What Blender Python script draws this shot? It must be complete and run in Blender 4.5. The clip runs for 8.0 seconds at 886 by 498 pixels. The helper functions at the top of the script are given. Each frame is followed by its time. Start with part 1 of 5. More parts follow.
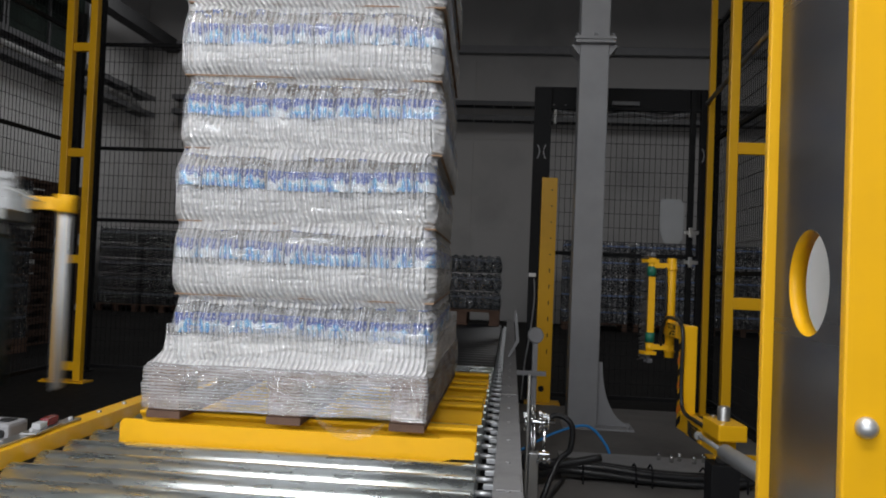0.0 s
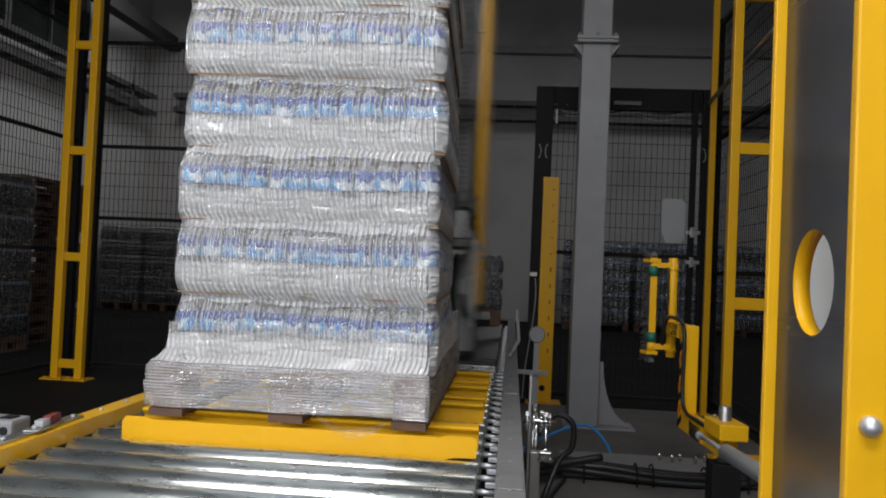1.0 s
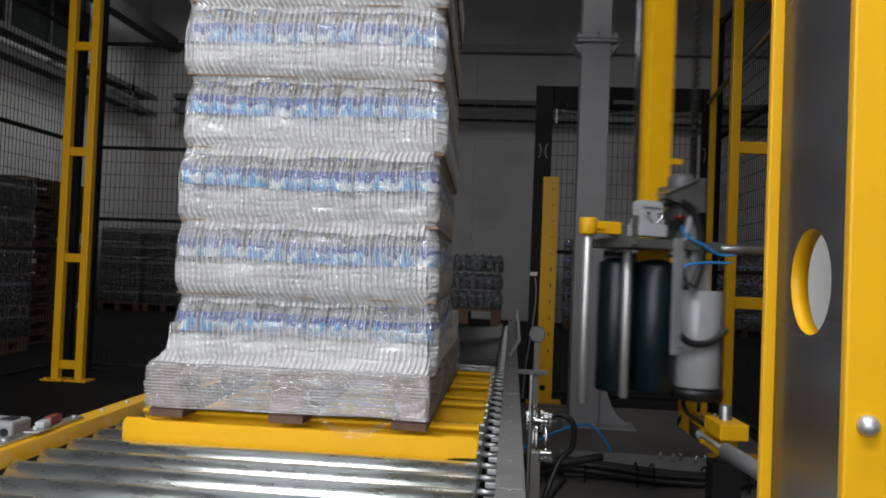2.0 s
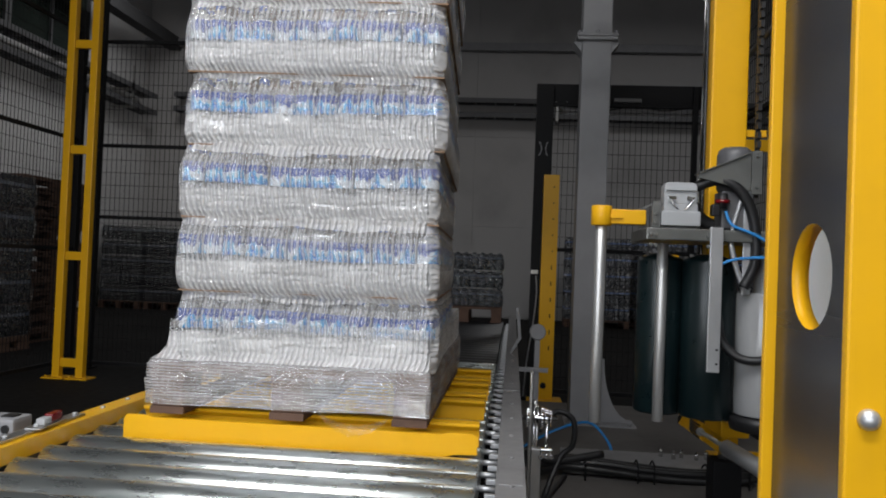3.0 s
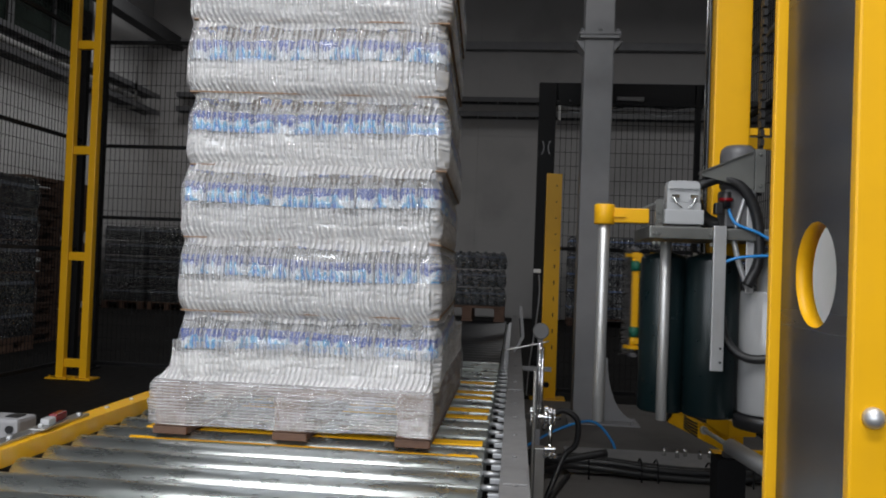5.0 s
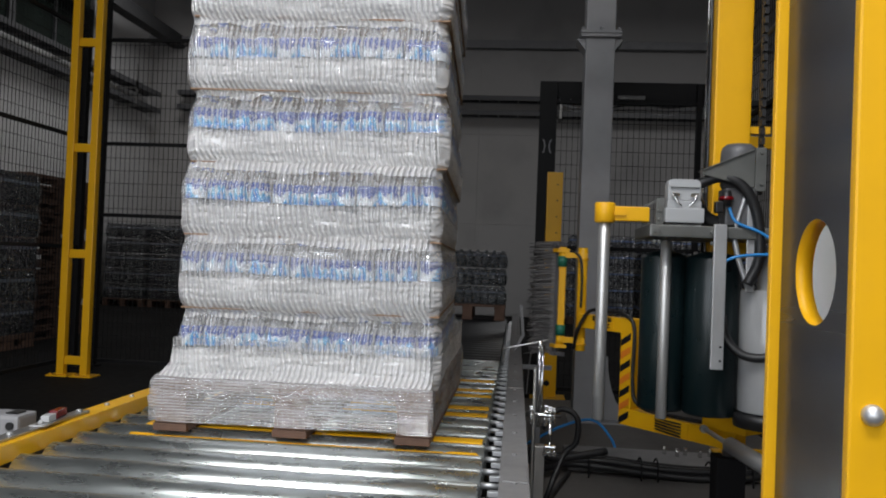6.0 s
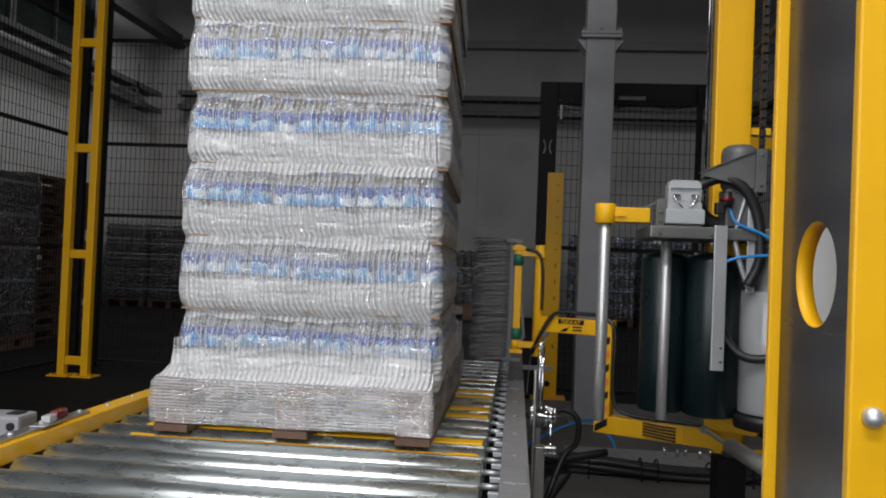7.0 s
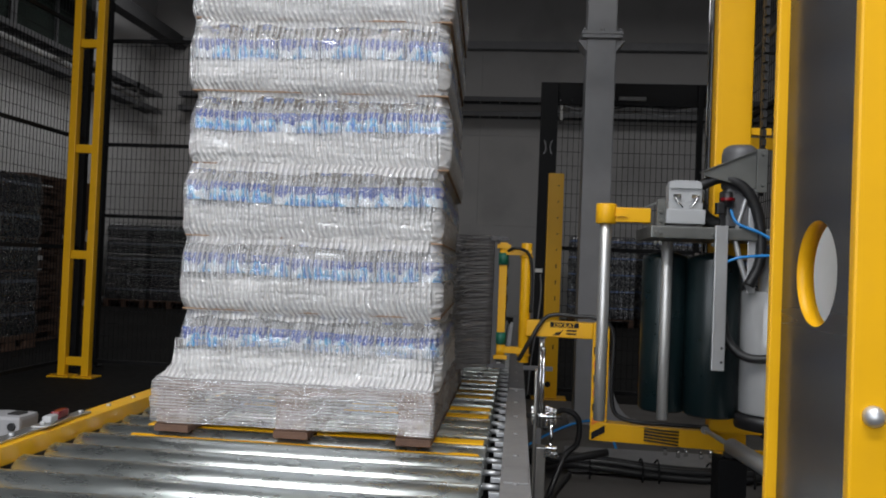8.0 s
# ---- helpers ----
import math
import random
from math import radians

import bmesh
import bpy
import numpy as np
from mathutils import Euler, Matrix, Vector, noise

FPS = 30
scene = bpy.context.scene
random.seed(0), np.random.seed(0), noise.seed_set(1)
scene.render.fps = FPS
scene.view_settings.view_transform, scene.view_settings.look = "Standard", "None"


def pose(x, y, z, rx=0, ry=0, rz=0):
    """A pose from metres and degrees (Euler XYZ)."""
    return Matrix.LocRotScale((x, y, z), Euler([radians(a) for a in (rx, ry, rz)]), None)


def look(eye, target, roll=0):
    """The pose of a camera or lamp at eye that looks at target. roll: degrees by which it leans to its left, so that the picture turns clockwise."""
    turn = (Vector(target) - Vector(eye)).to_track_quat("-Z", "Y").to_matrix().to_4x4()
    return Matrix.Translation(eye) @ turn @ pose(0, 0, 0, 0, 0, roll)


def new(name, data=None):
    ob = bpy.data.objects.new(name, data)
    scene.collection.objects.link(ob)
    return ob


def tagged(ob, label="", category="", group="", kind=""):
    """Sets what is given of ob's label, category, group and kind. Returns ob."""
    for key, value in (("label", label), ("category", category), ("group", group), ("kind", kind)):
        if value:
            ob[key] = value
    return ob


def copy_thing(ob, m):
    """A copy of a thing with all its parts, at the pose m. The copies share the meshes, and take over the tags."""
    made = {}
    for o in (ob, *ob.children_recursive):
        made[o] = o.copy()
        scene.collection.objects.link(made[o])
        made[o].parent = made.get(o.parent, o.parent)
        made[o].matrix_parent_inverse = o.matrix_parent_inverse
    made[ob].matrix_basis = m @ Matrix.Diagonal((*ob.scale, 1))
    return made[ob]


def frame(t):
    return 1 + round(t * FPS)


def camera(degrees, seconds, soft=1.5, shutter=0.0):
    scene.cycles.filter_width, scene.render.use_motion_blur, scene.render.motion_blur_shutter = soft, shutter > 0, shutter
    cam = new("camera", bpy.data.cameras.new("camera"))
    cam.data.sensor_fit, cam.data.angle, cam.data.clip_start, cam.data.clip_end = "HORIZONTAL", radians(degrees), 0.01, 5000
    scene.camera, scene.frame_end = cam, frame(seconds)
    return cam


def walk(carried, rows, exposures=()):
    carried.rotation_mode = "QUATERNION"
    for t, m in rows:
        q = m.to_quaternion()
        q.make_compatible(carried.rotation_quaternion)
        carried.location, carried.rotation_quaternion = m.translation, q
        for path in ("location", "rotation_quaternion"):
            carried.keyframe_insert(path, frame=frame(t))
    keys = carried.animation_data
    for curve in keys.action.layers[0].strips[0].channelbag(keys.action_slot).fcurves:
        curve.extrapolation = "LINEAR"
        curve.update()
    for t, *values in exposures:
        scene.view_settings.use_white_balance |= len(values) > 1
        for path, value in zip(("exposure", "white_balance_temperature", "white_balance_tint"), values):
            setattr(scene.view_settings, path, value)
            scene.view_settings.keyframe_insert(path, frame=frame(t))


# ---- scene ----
cam = camera(59.0, 8.0, soft=1.9, shutter=0.9)

# time, eye, degrees to the left, up, and of lean
VIEWS = [
    (0.0, 0.0033, 0.0047, 1.0531, 5.041, 1.420, 2.292),
    (0.5, 0.0007, 0.0014, 1.0498, 5.046, 1.430, 2.520),
    (1.0, -0.0011, 0.0018, 1.0517, 5.096, 1.361, 2.473),
    (1.5, 0.0013, 0.0005, 1.0536, 5.112, 1.356, 2.314),
    (3.0, 0.0009, -0.0002, 1.0486, 5.155, 1.237, 2.292),
    (3.5, 0.0010, -0.0010, 1.0481, 5.223, 1.127, 2.250),
    (4.0, 0.0008, -0.0004, 1.0505, 5.326, 1.178, 2.175),
    (4.5, 0.0000, 0.0000, 1.0500, 5.350, 1.200, 2.100),
    (6.0, 0.0016, 0.0002, 1.0464, 5.404, 1.074, 2.253),
    (6.5, 0.0009, -0.0005, 1.0467, 5.423, 1.053, 2.359),
    (7.0, 0.0012, -0.0008, 1.0482, 5.434, 1.092, 2.298),
    (7.5, 0.0014, -0.0027, 1.0479, 5.423, 1.162, 2.295),
    (8.0, 0.0008, -0.0019, 1.0468, 5.476, 1.141, 2.274),
]


def view(x, y, z, left, up, lean):
    a, b = radians(left), radians(up)
    aim = Vector((-math.sin(a) * math.cos(b), math.cos(a) * math.cos(b), math.sin(b)))
    return look((x, y, z), Vector((x, y, z)) + aim, lean)


walk(cam, [(v[0], view(*v[1:])) for v in VIEWS])

# ---------------------------------------------------------------- light
world = bpy.data.worlds.new("hall_dusk")
scene.world = world
world.use_nodes = True
wn = world.node_tree.nodes
sky = wn.new("ShaderNodeTexSky")
sky.sky_type, sky.sun_disc = "NISHITA", False
sky.sun_elevation, sky.sun_rotation = radians(35), radians(150)
wn["Background"].inputs[1].default_value = 0.08
world.node_tree.links.new(sky.outputs[0], wn["Background"].inputs[0])
scene.view_settings.exposure = 0.0


def area(name, size_x, size_y, watts, m, colour):
    lamp = bpy.data.lights.new(name, "AREA")
    lamp.shape, lamp.size, lamp.size_y, lamp.energy, lamp.color = "RECTANGLE", size_x, size_y, watts, colour
    ob = new(name, lamp)
    ob.matrix_basis = m
    return ob


# unseen lights added: broad fill behind the camera, long rows over the line
area("door_daylight", 5.4, 3.0, 158, look((-1.9, -3.3, 2.3), (-1.0, 2.0, 1.2)), (0.95, 0.98, 1.04))
for lx, ly, lz, sx, sy, w in ((-0.9, 0.1, 4.4, 4.0, 0.4, 115), (-0.35, -1.3, 4.4, 3.0, 0.3, 125), (-5.6, 12.6, 6.3, 2.6, 2.6, 62), (3.0, 11.0, 6.3, 2.6, 2.6, 75)):
    area("roof_lamp_light", sx, sy, w, look((lx, ly, lz), (lx, ly, 0)), (0.99, 0.99, 1.0))


# ---------------------------------------------------------------- materials
def material(name, colour, rough=0.5, metal=0.0, vary=0.12, scale=6.0, fine=60.0, bump=0.08, dirt_or_light=None, dirt_or_light_amount=0.0,
             spec=0.5, stretch=(1, 1, 1), island=0.0, coat=0.0):
    """A surface with broad stains and fine grain. The second colour gathers in patches: soiling, or painted glints and
    crinkle shade.
    """
    m = bpy.data.materials.new(name)
    m.use_nodes = True
    n, link = m.node_tree.nodes, m.node_tree.links
    p = n["Principled BSDF"]
    co = n.new("ShaderNodeTexCoord")
    mp = n.new("ShaderNodeMapping")
    mp.inputs["Scale"].default_value = stretch
    link.new(co.outputs["Object"], mp.inputs[0])
    big, small = n.new("ShaderNodeTexNoise"), n.new("ShaderNodeTexNoise")
    big.inputs["Scale"].default_value, small.inputs["Scale"].default_value = scale, fine
    big.inputs["Detail"].default_value, small.inputs["Detail"].default_value = 5, 3
    for tex in (big, small):
        link.new(mp.outputs[0], tex.inputs["Vector"])
    mix = n.new("ShaderNodeMix")
    mix.data_type, mix.blend_type = "RGBA", "MULTIPLY"
    mix.inputs["Factor"].default_value = 1.0
    ramp = n.new("ShaderNodeMapRange")
    ramp.inputs["From Min"].default_value, ramp.inputs["From Max"].default_value = 0.3, 0.7
    ramp.inputs["To Min"].default_value, ramp.inputs["To Max"].default_value = 1 - vary, 1 + vary
    link.new(big.outputs["Fac"], ramp.inputs["Value"])
    base = n.new("ShaderNodeMix")
    base.data_type = "RGBA"
    base.inputs["A"].default_value, base.inputs["B"].default_value = (*colour, 1), (*(dirt_or_light or colour), 1)
    edge = n.new("ShaderNodeMapRange")
    edge.inputs["From Min"].default_value, edge.inputs["From Max"].default_value = 0.48, 0.75
    edge.inputs["To Max"].default_value = dirt_or_light_amount
    link.new(small.outputs["Fac"] if dirt_or_light_amount > 0.7 else big.outputs["Fac"], edge.inputs["Value"])
    link.new(edge.outputs[0], base.inputs["Factor"])
    link.new(base.outputs["Result"], mix.inputs["A"])
    grey = n.new("ShaderNodeCombineColor")
    val = ramp.outputs[0]
    if island:
        geo, add = n.new("ShaderNodeNewGeometry"), n.new("ShaderNodeMath")
        span = n.new("ShaderNodeMapRange")
        span.inputs["To Min"].default_value, span.inputs["To Max"].default_value = 1 - island, 1 + island
        link.new(geo.outputs["Random Per Island"], span.inputs["Value"])
        add.operation = "MULTIPLY"
        link.new(val, add.inputs[0])
        link.new(span.outputs[0], add.inputs[1])
        val = add.outputs[0]
    for i in range(3):
        link.new(val, grey.inputs[i])
    link.new(grey.outputs[0], mix.inputs["B"])
    link.new(mix.outputs["Result"], p.inputs["Base Color"])
    rr = n.new("ShaderNodeMapRange")
    rr.inputs["To Min"].default_value, rr.inputs["To Max"].default_value = max(rough - 0.1, 0.03), min(rough + 0.14, 1)
    link.new(small.outputs["Fac"], rr.inputs["Value"])
    link.new(rr.outputs[0], p.inputs["Roughness"])
    p.inputs["Metallic"].default_value = metal
    p.inputs["Specular IOR Level"].default_value = spec
    p.inputs["Coat Weight"].default_value = coat
    if bump:
        b = n.new("ShaderNodeBump")
        b.inputs["Strength"].default_value, b.inputs["Distance"].default_value = bump, 0.004
        link.new(small.outputs["Fac"], b.inputs["Height"])
        link.new(b.outputs[0], p.inputs["Normal"])
    return m


YELLOW = material("yellow_machine_paint", (0.78, 0.41, 0.007), 0.36, vary=0.08, dirt_or_light=(0.5, 0.25, 0.012), dirt_or_light_amount=0.35, bump=0.03, spec=0.28)
GREY_PAINT = material("grey_machine_paint", (0.27, 0.27, 0.28), 0.42, vary=0.08, bump=0.04)
BLACK_PAINT = material("black_fence_paint", (0.009, 0.009, 0.01), 0.6, vary=0.1, bump=0.02, spec=0.2)
ZINC = material("galvanised_roller_steel", (0.74, 0.79, 0.78), 0.27, 0.96, vary=0.14, scale=9, fine=40, bump=0.012, stretch=(0.3, 1, 1))
STEEL = material("brushed_steel", (0.42, 0.415, 0.405), 0.34, 0.9, vary=0.12, bump=0.05)
BRIGHT_STEEL = material("drawn_steel_tube", (0.56, 0.56, 0.55), 0.4, 0.8, vary=0.1, fine=30, bump=0.02, stretch=(1, 1, 0.2))
CARRIAGE_STEEL = material("dull_carriage_steel", (0.19, 0.195, 0.185), 0.36, 0.6, vary=0.25, scale=7, fine=45, bump=0.04, dirt_or_light=(0.09, 0.09, 0.08), dirt_or_light_amount=0.5)
CHROME = material("chromed_steel", (0.75, 0.75, 0.74), 0.12, 1.0, vary=0.05, bump=0.0)
# broad level bands in the colour paint soft reflections on the steel
DARK_STEEL = material("reflection_banded_steel", (0.02, 0.0195, 0.021), 0.22, 0.0, vary=0.5, scale=1.6, fine=4, stretch=(0.4, 0.4, 7), bump=0.0)
RAIL_STEEL = material("scuffed_galvanised_rail", (0.27, 0.265, 0.265), 0.5, 0.35, vary=0.2, scale=5, fine=38, bump=0.05, dirt_or_light=(0.1, 0.1, 0.1), dirt_or_light_amount=0.45)
ALU = material("cast_aluminium", (0.55, 0.56, 0.57), 0.4, 0.7, vary=0.1, bump=0.06)
GREY_PLASTIC = material("light_grey_plastic", (0.4, 0.41, 0.42), 0.4, vary=0.05)
WHITE_PAINT = material("white_enamel", (0.8, 0.8, 0.78), 0.4, vary=0.04)
BLACK_RUBBER = material("black_rubber", (0.012, 0.012, 0.013), 0.42, vary=0.1)
BLUE_HOSE = material("blue_air_hose", (0.03, 0.25, 0.62), 0.35, vary=0.05)
RED = material("red_plastic", (0.16, 0.004, 0.007), 0.15, vary=0.1)
GREEN = material("green_tape", (0.01, 0.12, 0.075), 0.5)
ORANGE = material("orange_warning_paint", (0.72, 0.2, 0.015), 0.45)
MOTOR_GREY = material("dark_grey_casting", (0.1, 0.1, 0.105), 0.4, vary=0.1, bump=0.05)
TEAL_ROLL = material("dark_teal_rubber_roll", (0.004, 0.011, 0.0125), 0.3, vary=0.15, scale=4, fine=30, bump=0.03)
# upright dark streaks paint the shade of the roll's crinkles
FILM_WHITE = material("rolled_stretch_film", (0.4, 0.405, 0.41), 0.14, vary=0.3, scale=6, fine=30, bump=0.5, stretch=(1, 1, 0.25), coat=0.6, dirt_or_light=(0.1, 0.1, 0.105), dirt_or_light_amount=0.65)
WOOD = material("worn_pallet_wood", (0.12, 0.066, 0.044), 0.75, vary=0.4, scale=9, fine=70, bump=0.3, stretch=(1, 0.3, 1), dirt_or_light=(0.06, 0.035, 0.025), dirt_or_light_amount=0.6, island=0.25)
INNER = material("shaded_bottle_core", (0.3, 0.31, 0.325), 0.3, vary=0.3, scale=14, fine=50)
# far rollers' dark reflection of the hall, put into a near-black colour
SHADED_ROLL = material("shaded_far_roller", (0.018, 0.018, 0.02), 0.4, vary=0.15)
CARD = material("brown_card", (0.24, 0.15, 0.09), 0.8, vary=0.15)
# shade left of the line is put into this floor's dark colour
FLOOR = material("shaded_concrete", (0.016, 0.015, 0.0145), 0.75, vary=0.3, scale=0.9, fine=18, bump=0.06, dirt_or_light=(0.013, 0.0125, 0.012), dirt_or_light_amount=0.6, spec=0.06)
LIT_FLOOR = material("lit_worn_concrete", (0.15, 0.14, 0.131), 0.7, vary=0.3, scale=1.6, fine=24, bump=0.08, dirt_or_light=(0.09, 0.083, 0.077), dirt_or_light_amount=0.6, spec=0.2)
WALL = material("grey_wall_panel", (0.42, 0.41, 0.405), 0.7, vary=0.2, scale=0.8, fine=14, bump=0.05, dirt_or_light=(0.22, 0.21, 0.205), dirt_or_light_amount=0.5)
WALL_LIGHT = material("pale_wall_panel", (0.66, 0.65, 0.645), 0.7, vary=0.1, scale=0.6, fine=12, bump=0.05)
CEILING = material("dark_roof_sheet", (0.05, 0.05, 0.052), 0.7, vary=0.2, scale=0.7, fine=9)
BRISTLE = material("grey_nylon_bristle", (0.17, 0.163, 0.163), 0.45, vary=0.12, island=0.35)
# far goods: dark copies for shaded pallets, pale second colour for painted glints
PACK_SHADED = material("shaded_far_goods", (0.018, 0.02, 0.023), 0.24, vary=0.3, scale=5, fine=28, bump=0.3, dirt_or_light=(0.03, 0.034, 0.04), dirt_or_light_amount=0.5)
PACK_GLINT = material("glinting_far_bottles", (0.07, 0.077, 0.09), 0.16, vary=0.4, scale=7, fine=34, bump=0.6, dirt_or_light=(0.95, 0.95, 0.96), dirt_or_light_amount=1.0)
PACK_DIM = material("clear_dim_bottles", (0.055, 0.06, 0.065), 0.12, vary=0.4, scale=9, fine=30, bump=0.7, dirt_or_light=(0.3, 0.31, 0.33), dirt_or_light_amount=0.9)
LABEL_BLUE = material("pale_blue_far_label", (0.14, 0.24, 0.52), 0.3, vary=0.4, scale=12, fine=40, dirt_or_light=(0.6, 0.65, 0.72), dirt_or_light_amount=0.8)
LABEL_SHADED = material("shaded_pale_label", (0.07, 0.085, 0.115), 0.4, vary=0.3, scale=8, fine=30)
CAP_BLUE = material("blue_bottle_cap", (0.03, 0.12, 0.5), 0.35)
WINDOW_DARK = material("dusty_dark_glass", (0.02, 0.03, 0.025), 0.1, vary=0.3, scale=2)


def film_material(name, haze, ripple, tint, ridges=False, gloss_share=0.13, band=0.0, foot=0.15, pitch=0.2105, strokes=1.9):
    """Stretch film: mostly clear, hazy in patches and along its slanting overlaps; band paints a whitish haze low on
    each layer. Its gloss is broken by fine regular flutes (upright, or lying where it is gathered).
    """
    m = bpy.data.materials.new(name)
    m.use_nodes = True
    n, link = m.node_tree.nodes, m.node_tree.links
    n.remove(n["Principled BSDF"])
    out = n["Material Output"]
    co = n.new("ShaderNodeTexCoord")
    mp = n.new("ShaderNodeMapping")
    mp.inputs["Rotation"].default_value = (0, radians(4), radians(45)) if not ridges else (0, 0, 0)
    link.new(co.outputs["Object"], mp.inputs[0])
    flute = n.new("ShaderNodeTexWave")
    flute.wave_type, flute.bands_direction = "BANDS", "Z" if ridges else "X"
    flute.inputs["Scale"].default_value = 36 if ridges else 29
    flute.inputs["Distortion"].default_value, flute.inputs["Detail"].default_value = 1.7 if not ridges else 1.5, 2
    flute.inputs["Detail Scale"].default_value = 0.9
    link.new(mp.outputs[0], flute.inputs["Vector"])
    mp2 = n.new("ShaderNodeMapping")
    mp2.inputs["Scale"].default_value, mp2.inputs["Rotation"].default_value = (0.5, 0.5, 2.2), (0, radians(-5), 0)
    link.new(co.outputs["Object"], mp2.inputs[0])
    crease = n.new("ShaderNodeTexNoise")
    crease.inputs["Scale"].default_value, crease.inputs["Detail"].default_value = 19, 7
    link.new(mp2.outputs[0], crease.inputs["Vector"])
    patch = n.new("ShaderNodeTexNoise")
    patch.inputs["Scale"].default_value, patch.inputs["Detail"].default_value = 15, 4
    link.new(mp2.outputs[0], patch.inputs["Vector"])
    span = n.new("ShaderNodeMapRange")
    span.inputs["From Min"].default_value, span.inputs["From Max"].default_value = 0.25, 0.52
    link.new(patch.outputs["Fac"], span.inputs["Value"])
    gain = n.new("ShaderNodeMath")
    gain.operation = "MULTIPLY"
    link.new(flute.outputs["Fac"], gain.inputs[0])
    link.new(span.outputs[0], gain.inputs[1])
    # the bottles' ribs break the flutes into short strokes
    rib, cut, short = n.new("ShaderNodeTexWave"), n.new("ShaderNodeMapRange"), n.new("ShaderNodeMath")
    rib.wave_type, rib.bands_direction = "BANDS", "X" if ridges else "Z"
    rib.inputs["Scale"].default_value, rib.inputs["Distortion"].default_value = 18.5, 5.0
    rib.inputs["Detail"].default_value = 1
    link.new(co.outputs["Object"], rib.inputs["Vector"])
    cut.inputs["From Min"].default_value, cut.inputs["From Max"].default_value = 0.15, 0.6
    cut.inputs["To Min"].default_value, cut.inputs["To Max"].default_value = 0.6 if ridges else 0.68, 1.0
    link.new(rib.outputs["Fac"], cut.inputs["Value"])
    short.operation = "MULTIPLY"
    link.new(gain.outputs[0], short.inputs[0])
    link.new(cut.outputs[0], short.inputs[1])
    gain = short
    add = n.new("ShaderNodeMath")
    add.operation = "MULTIPLY_ADD"
    link.new(crease.outputs["Fac"], add.inputs[0])
    add.inputs[1].default_value = 0.75
    link.new(gain.outputs[0], add.inputs[2])
    bump = n.new("ShaderNodeBump")
    bump.inputs["Strength"].default_value, bump.inputs["Distance"].default_value = ripple, 0.0085
    link.new(add.outputs[0], bump.inputs["Height"])
    gloss = n.new("ShaderNodeBsdfGlossy")
    gloss.inputs["Roughness"].default_value = 0.11
    gloss.inputs["Color"].default_value = (0.95, 0.96, 0.97, 1)
    link.new(bump.outputs[0], gloss.inputs["Normal"])
    white = n.new("ShaderNodeBsdfDiffuse")
    white.inputs["Color"].default_value = (*tint, 1)
    link.new(bump.outputs[0], white.inputs["Normal"])
    clear = n.new("ShaderNodeBsdfTransparent")
    hz = n.new("ShaderNodeMapRange")
    hz.inputs["From Min"].default_value, hz.inputs["From Max"].default_value = 0.3, 0.72
    hz.inputs["To Min"].default_value, hz.inputs["To Max"].default_value = haze * 0.5, min(haze * 1.5, 1)
    link.new(crease.outputs["Fac"], hz.inputs["Value"])
    streak = n.new("ShaderNodeMath")
    streak.operation = "MULTIPLY_ADD"
    link.new(gain.outputs[0], streak.inputs[0])
    streak.inputs[1].default_value = haze * strokes
    link.new(hz.outputs[0], streak.inputs[2])
    total = streak.outputs[0]
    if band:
        # painted whitish haze over the lower part of every bottle layer
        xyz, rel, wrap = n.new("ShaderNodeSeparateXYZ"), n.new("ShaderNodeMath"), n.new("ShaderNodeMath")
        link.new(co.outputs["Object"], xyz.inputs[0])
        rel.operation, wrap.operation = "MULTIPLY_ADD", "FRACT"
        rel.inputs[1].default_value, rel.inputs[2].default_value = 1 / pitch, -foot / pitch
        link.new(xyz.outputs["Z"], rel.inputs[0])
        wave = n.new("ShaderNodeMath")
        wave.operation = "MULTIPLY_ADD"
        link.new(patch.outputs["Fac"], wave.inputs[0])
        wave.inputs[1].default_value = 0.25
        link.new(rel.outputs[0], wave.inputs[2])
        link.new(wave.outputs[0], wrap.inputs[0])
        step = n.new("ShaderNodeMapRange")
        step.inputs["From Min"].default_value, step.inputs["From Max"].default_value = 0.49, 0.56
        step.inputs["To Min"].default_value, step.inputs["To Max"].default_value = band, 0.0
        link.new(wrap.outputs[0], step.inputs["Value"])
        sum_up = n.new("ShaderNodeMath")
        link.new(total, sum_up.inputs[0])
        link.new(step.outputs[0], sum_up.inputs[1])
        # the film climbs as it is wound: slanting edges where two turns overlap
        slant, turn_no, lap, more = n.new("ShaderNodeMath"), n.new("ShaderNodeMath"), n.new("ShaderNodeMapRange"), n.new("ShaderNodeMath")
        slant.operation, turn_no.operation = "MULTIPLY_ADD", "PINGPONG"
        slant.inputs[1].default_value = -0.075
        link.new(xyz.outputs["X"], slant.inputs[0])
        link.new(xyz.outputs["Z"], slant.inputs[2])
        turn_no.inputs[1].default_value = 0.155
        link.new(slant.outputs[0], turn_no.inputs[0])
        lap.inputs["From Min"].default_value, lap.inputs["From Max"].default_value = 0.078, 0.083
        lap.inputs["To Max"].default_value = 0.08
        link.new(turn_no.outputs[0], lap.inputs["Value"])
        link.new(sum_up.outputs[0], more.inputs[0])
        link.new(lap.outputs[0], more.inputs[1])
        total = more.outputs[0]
    a = n.new("ShaderNodeMixShader")
    link.new(total, a.inputs[0])
    link.new(clear.outputs[0], a.inputs[1])
    link.new(white.outputs[0], a.inputs[2])
    b = n.new("ShaderNodeMixShader")
    b.inputs[0].default_value = gloss_share
    link.new(a.outputs[0], b.inputs[1])
    link.new(gloss.outputs[0], b.inputs[2])
    link.new(b.outputs[0], out.inputs["Surface"])
    return m


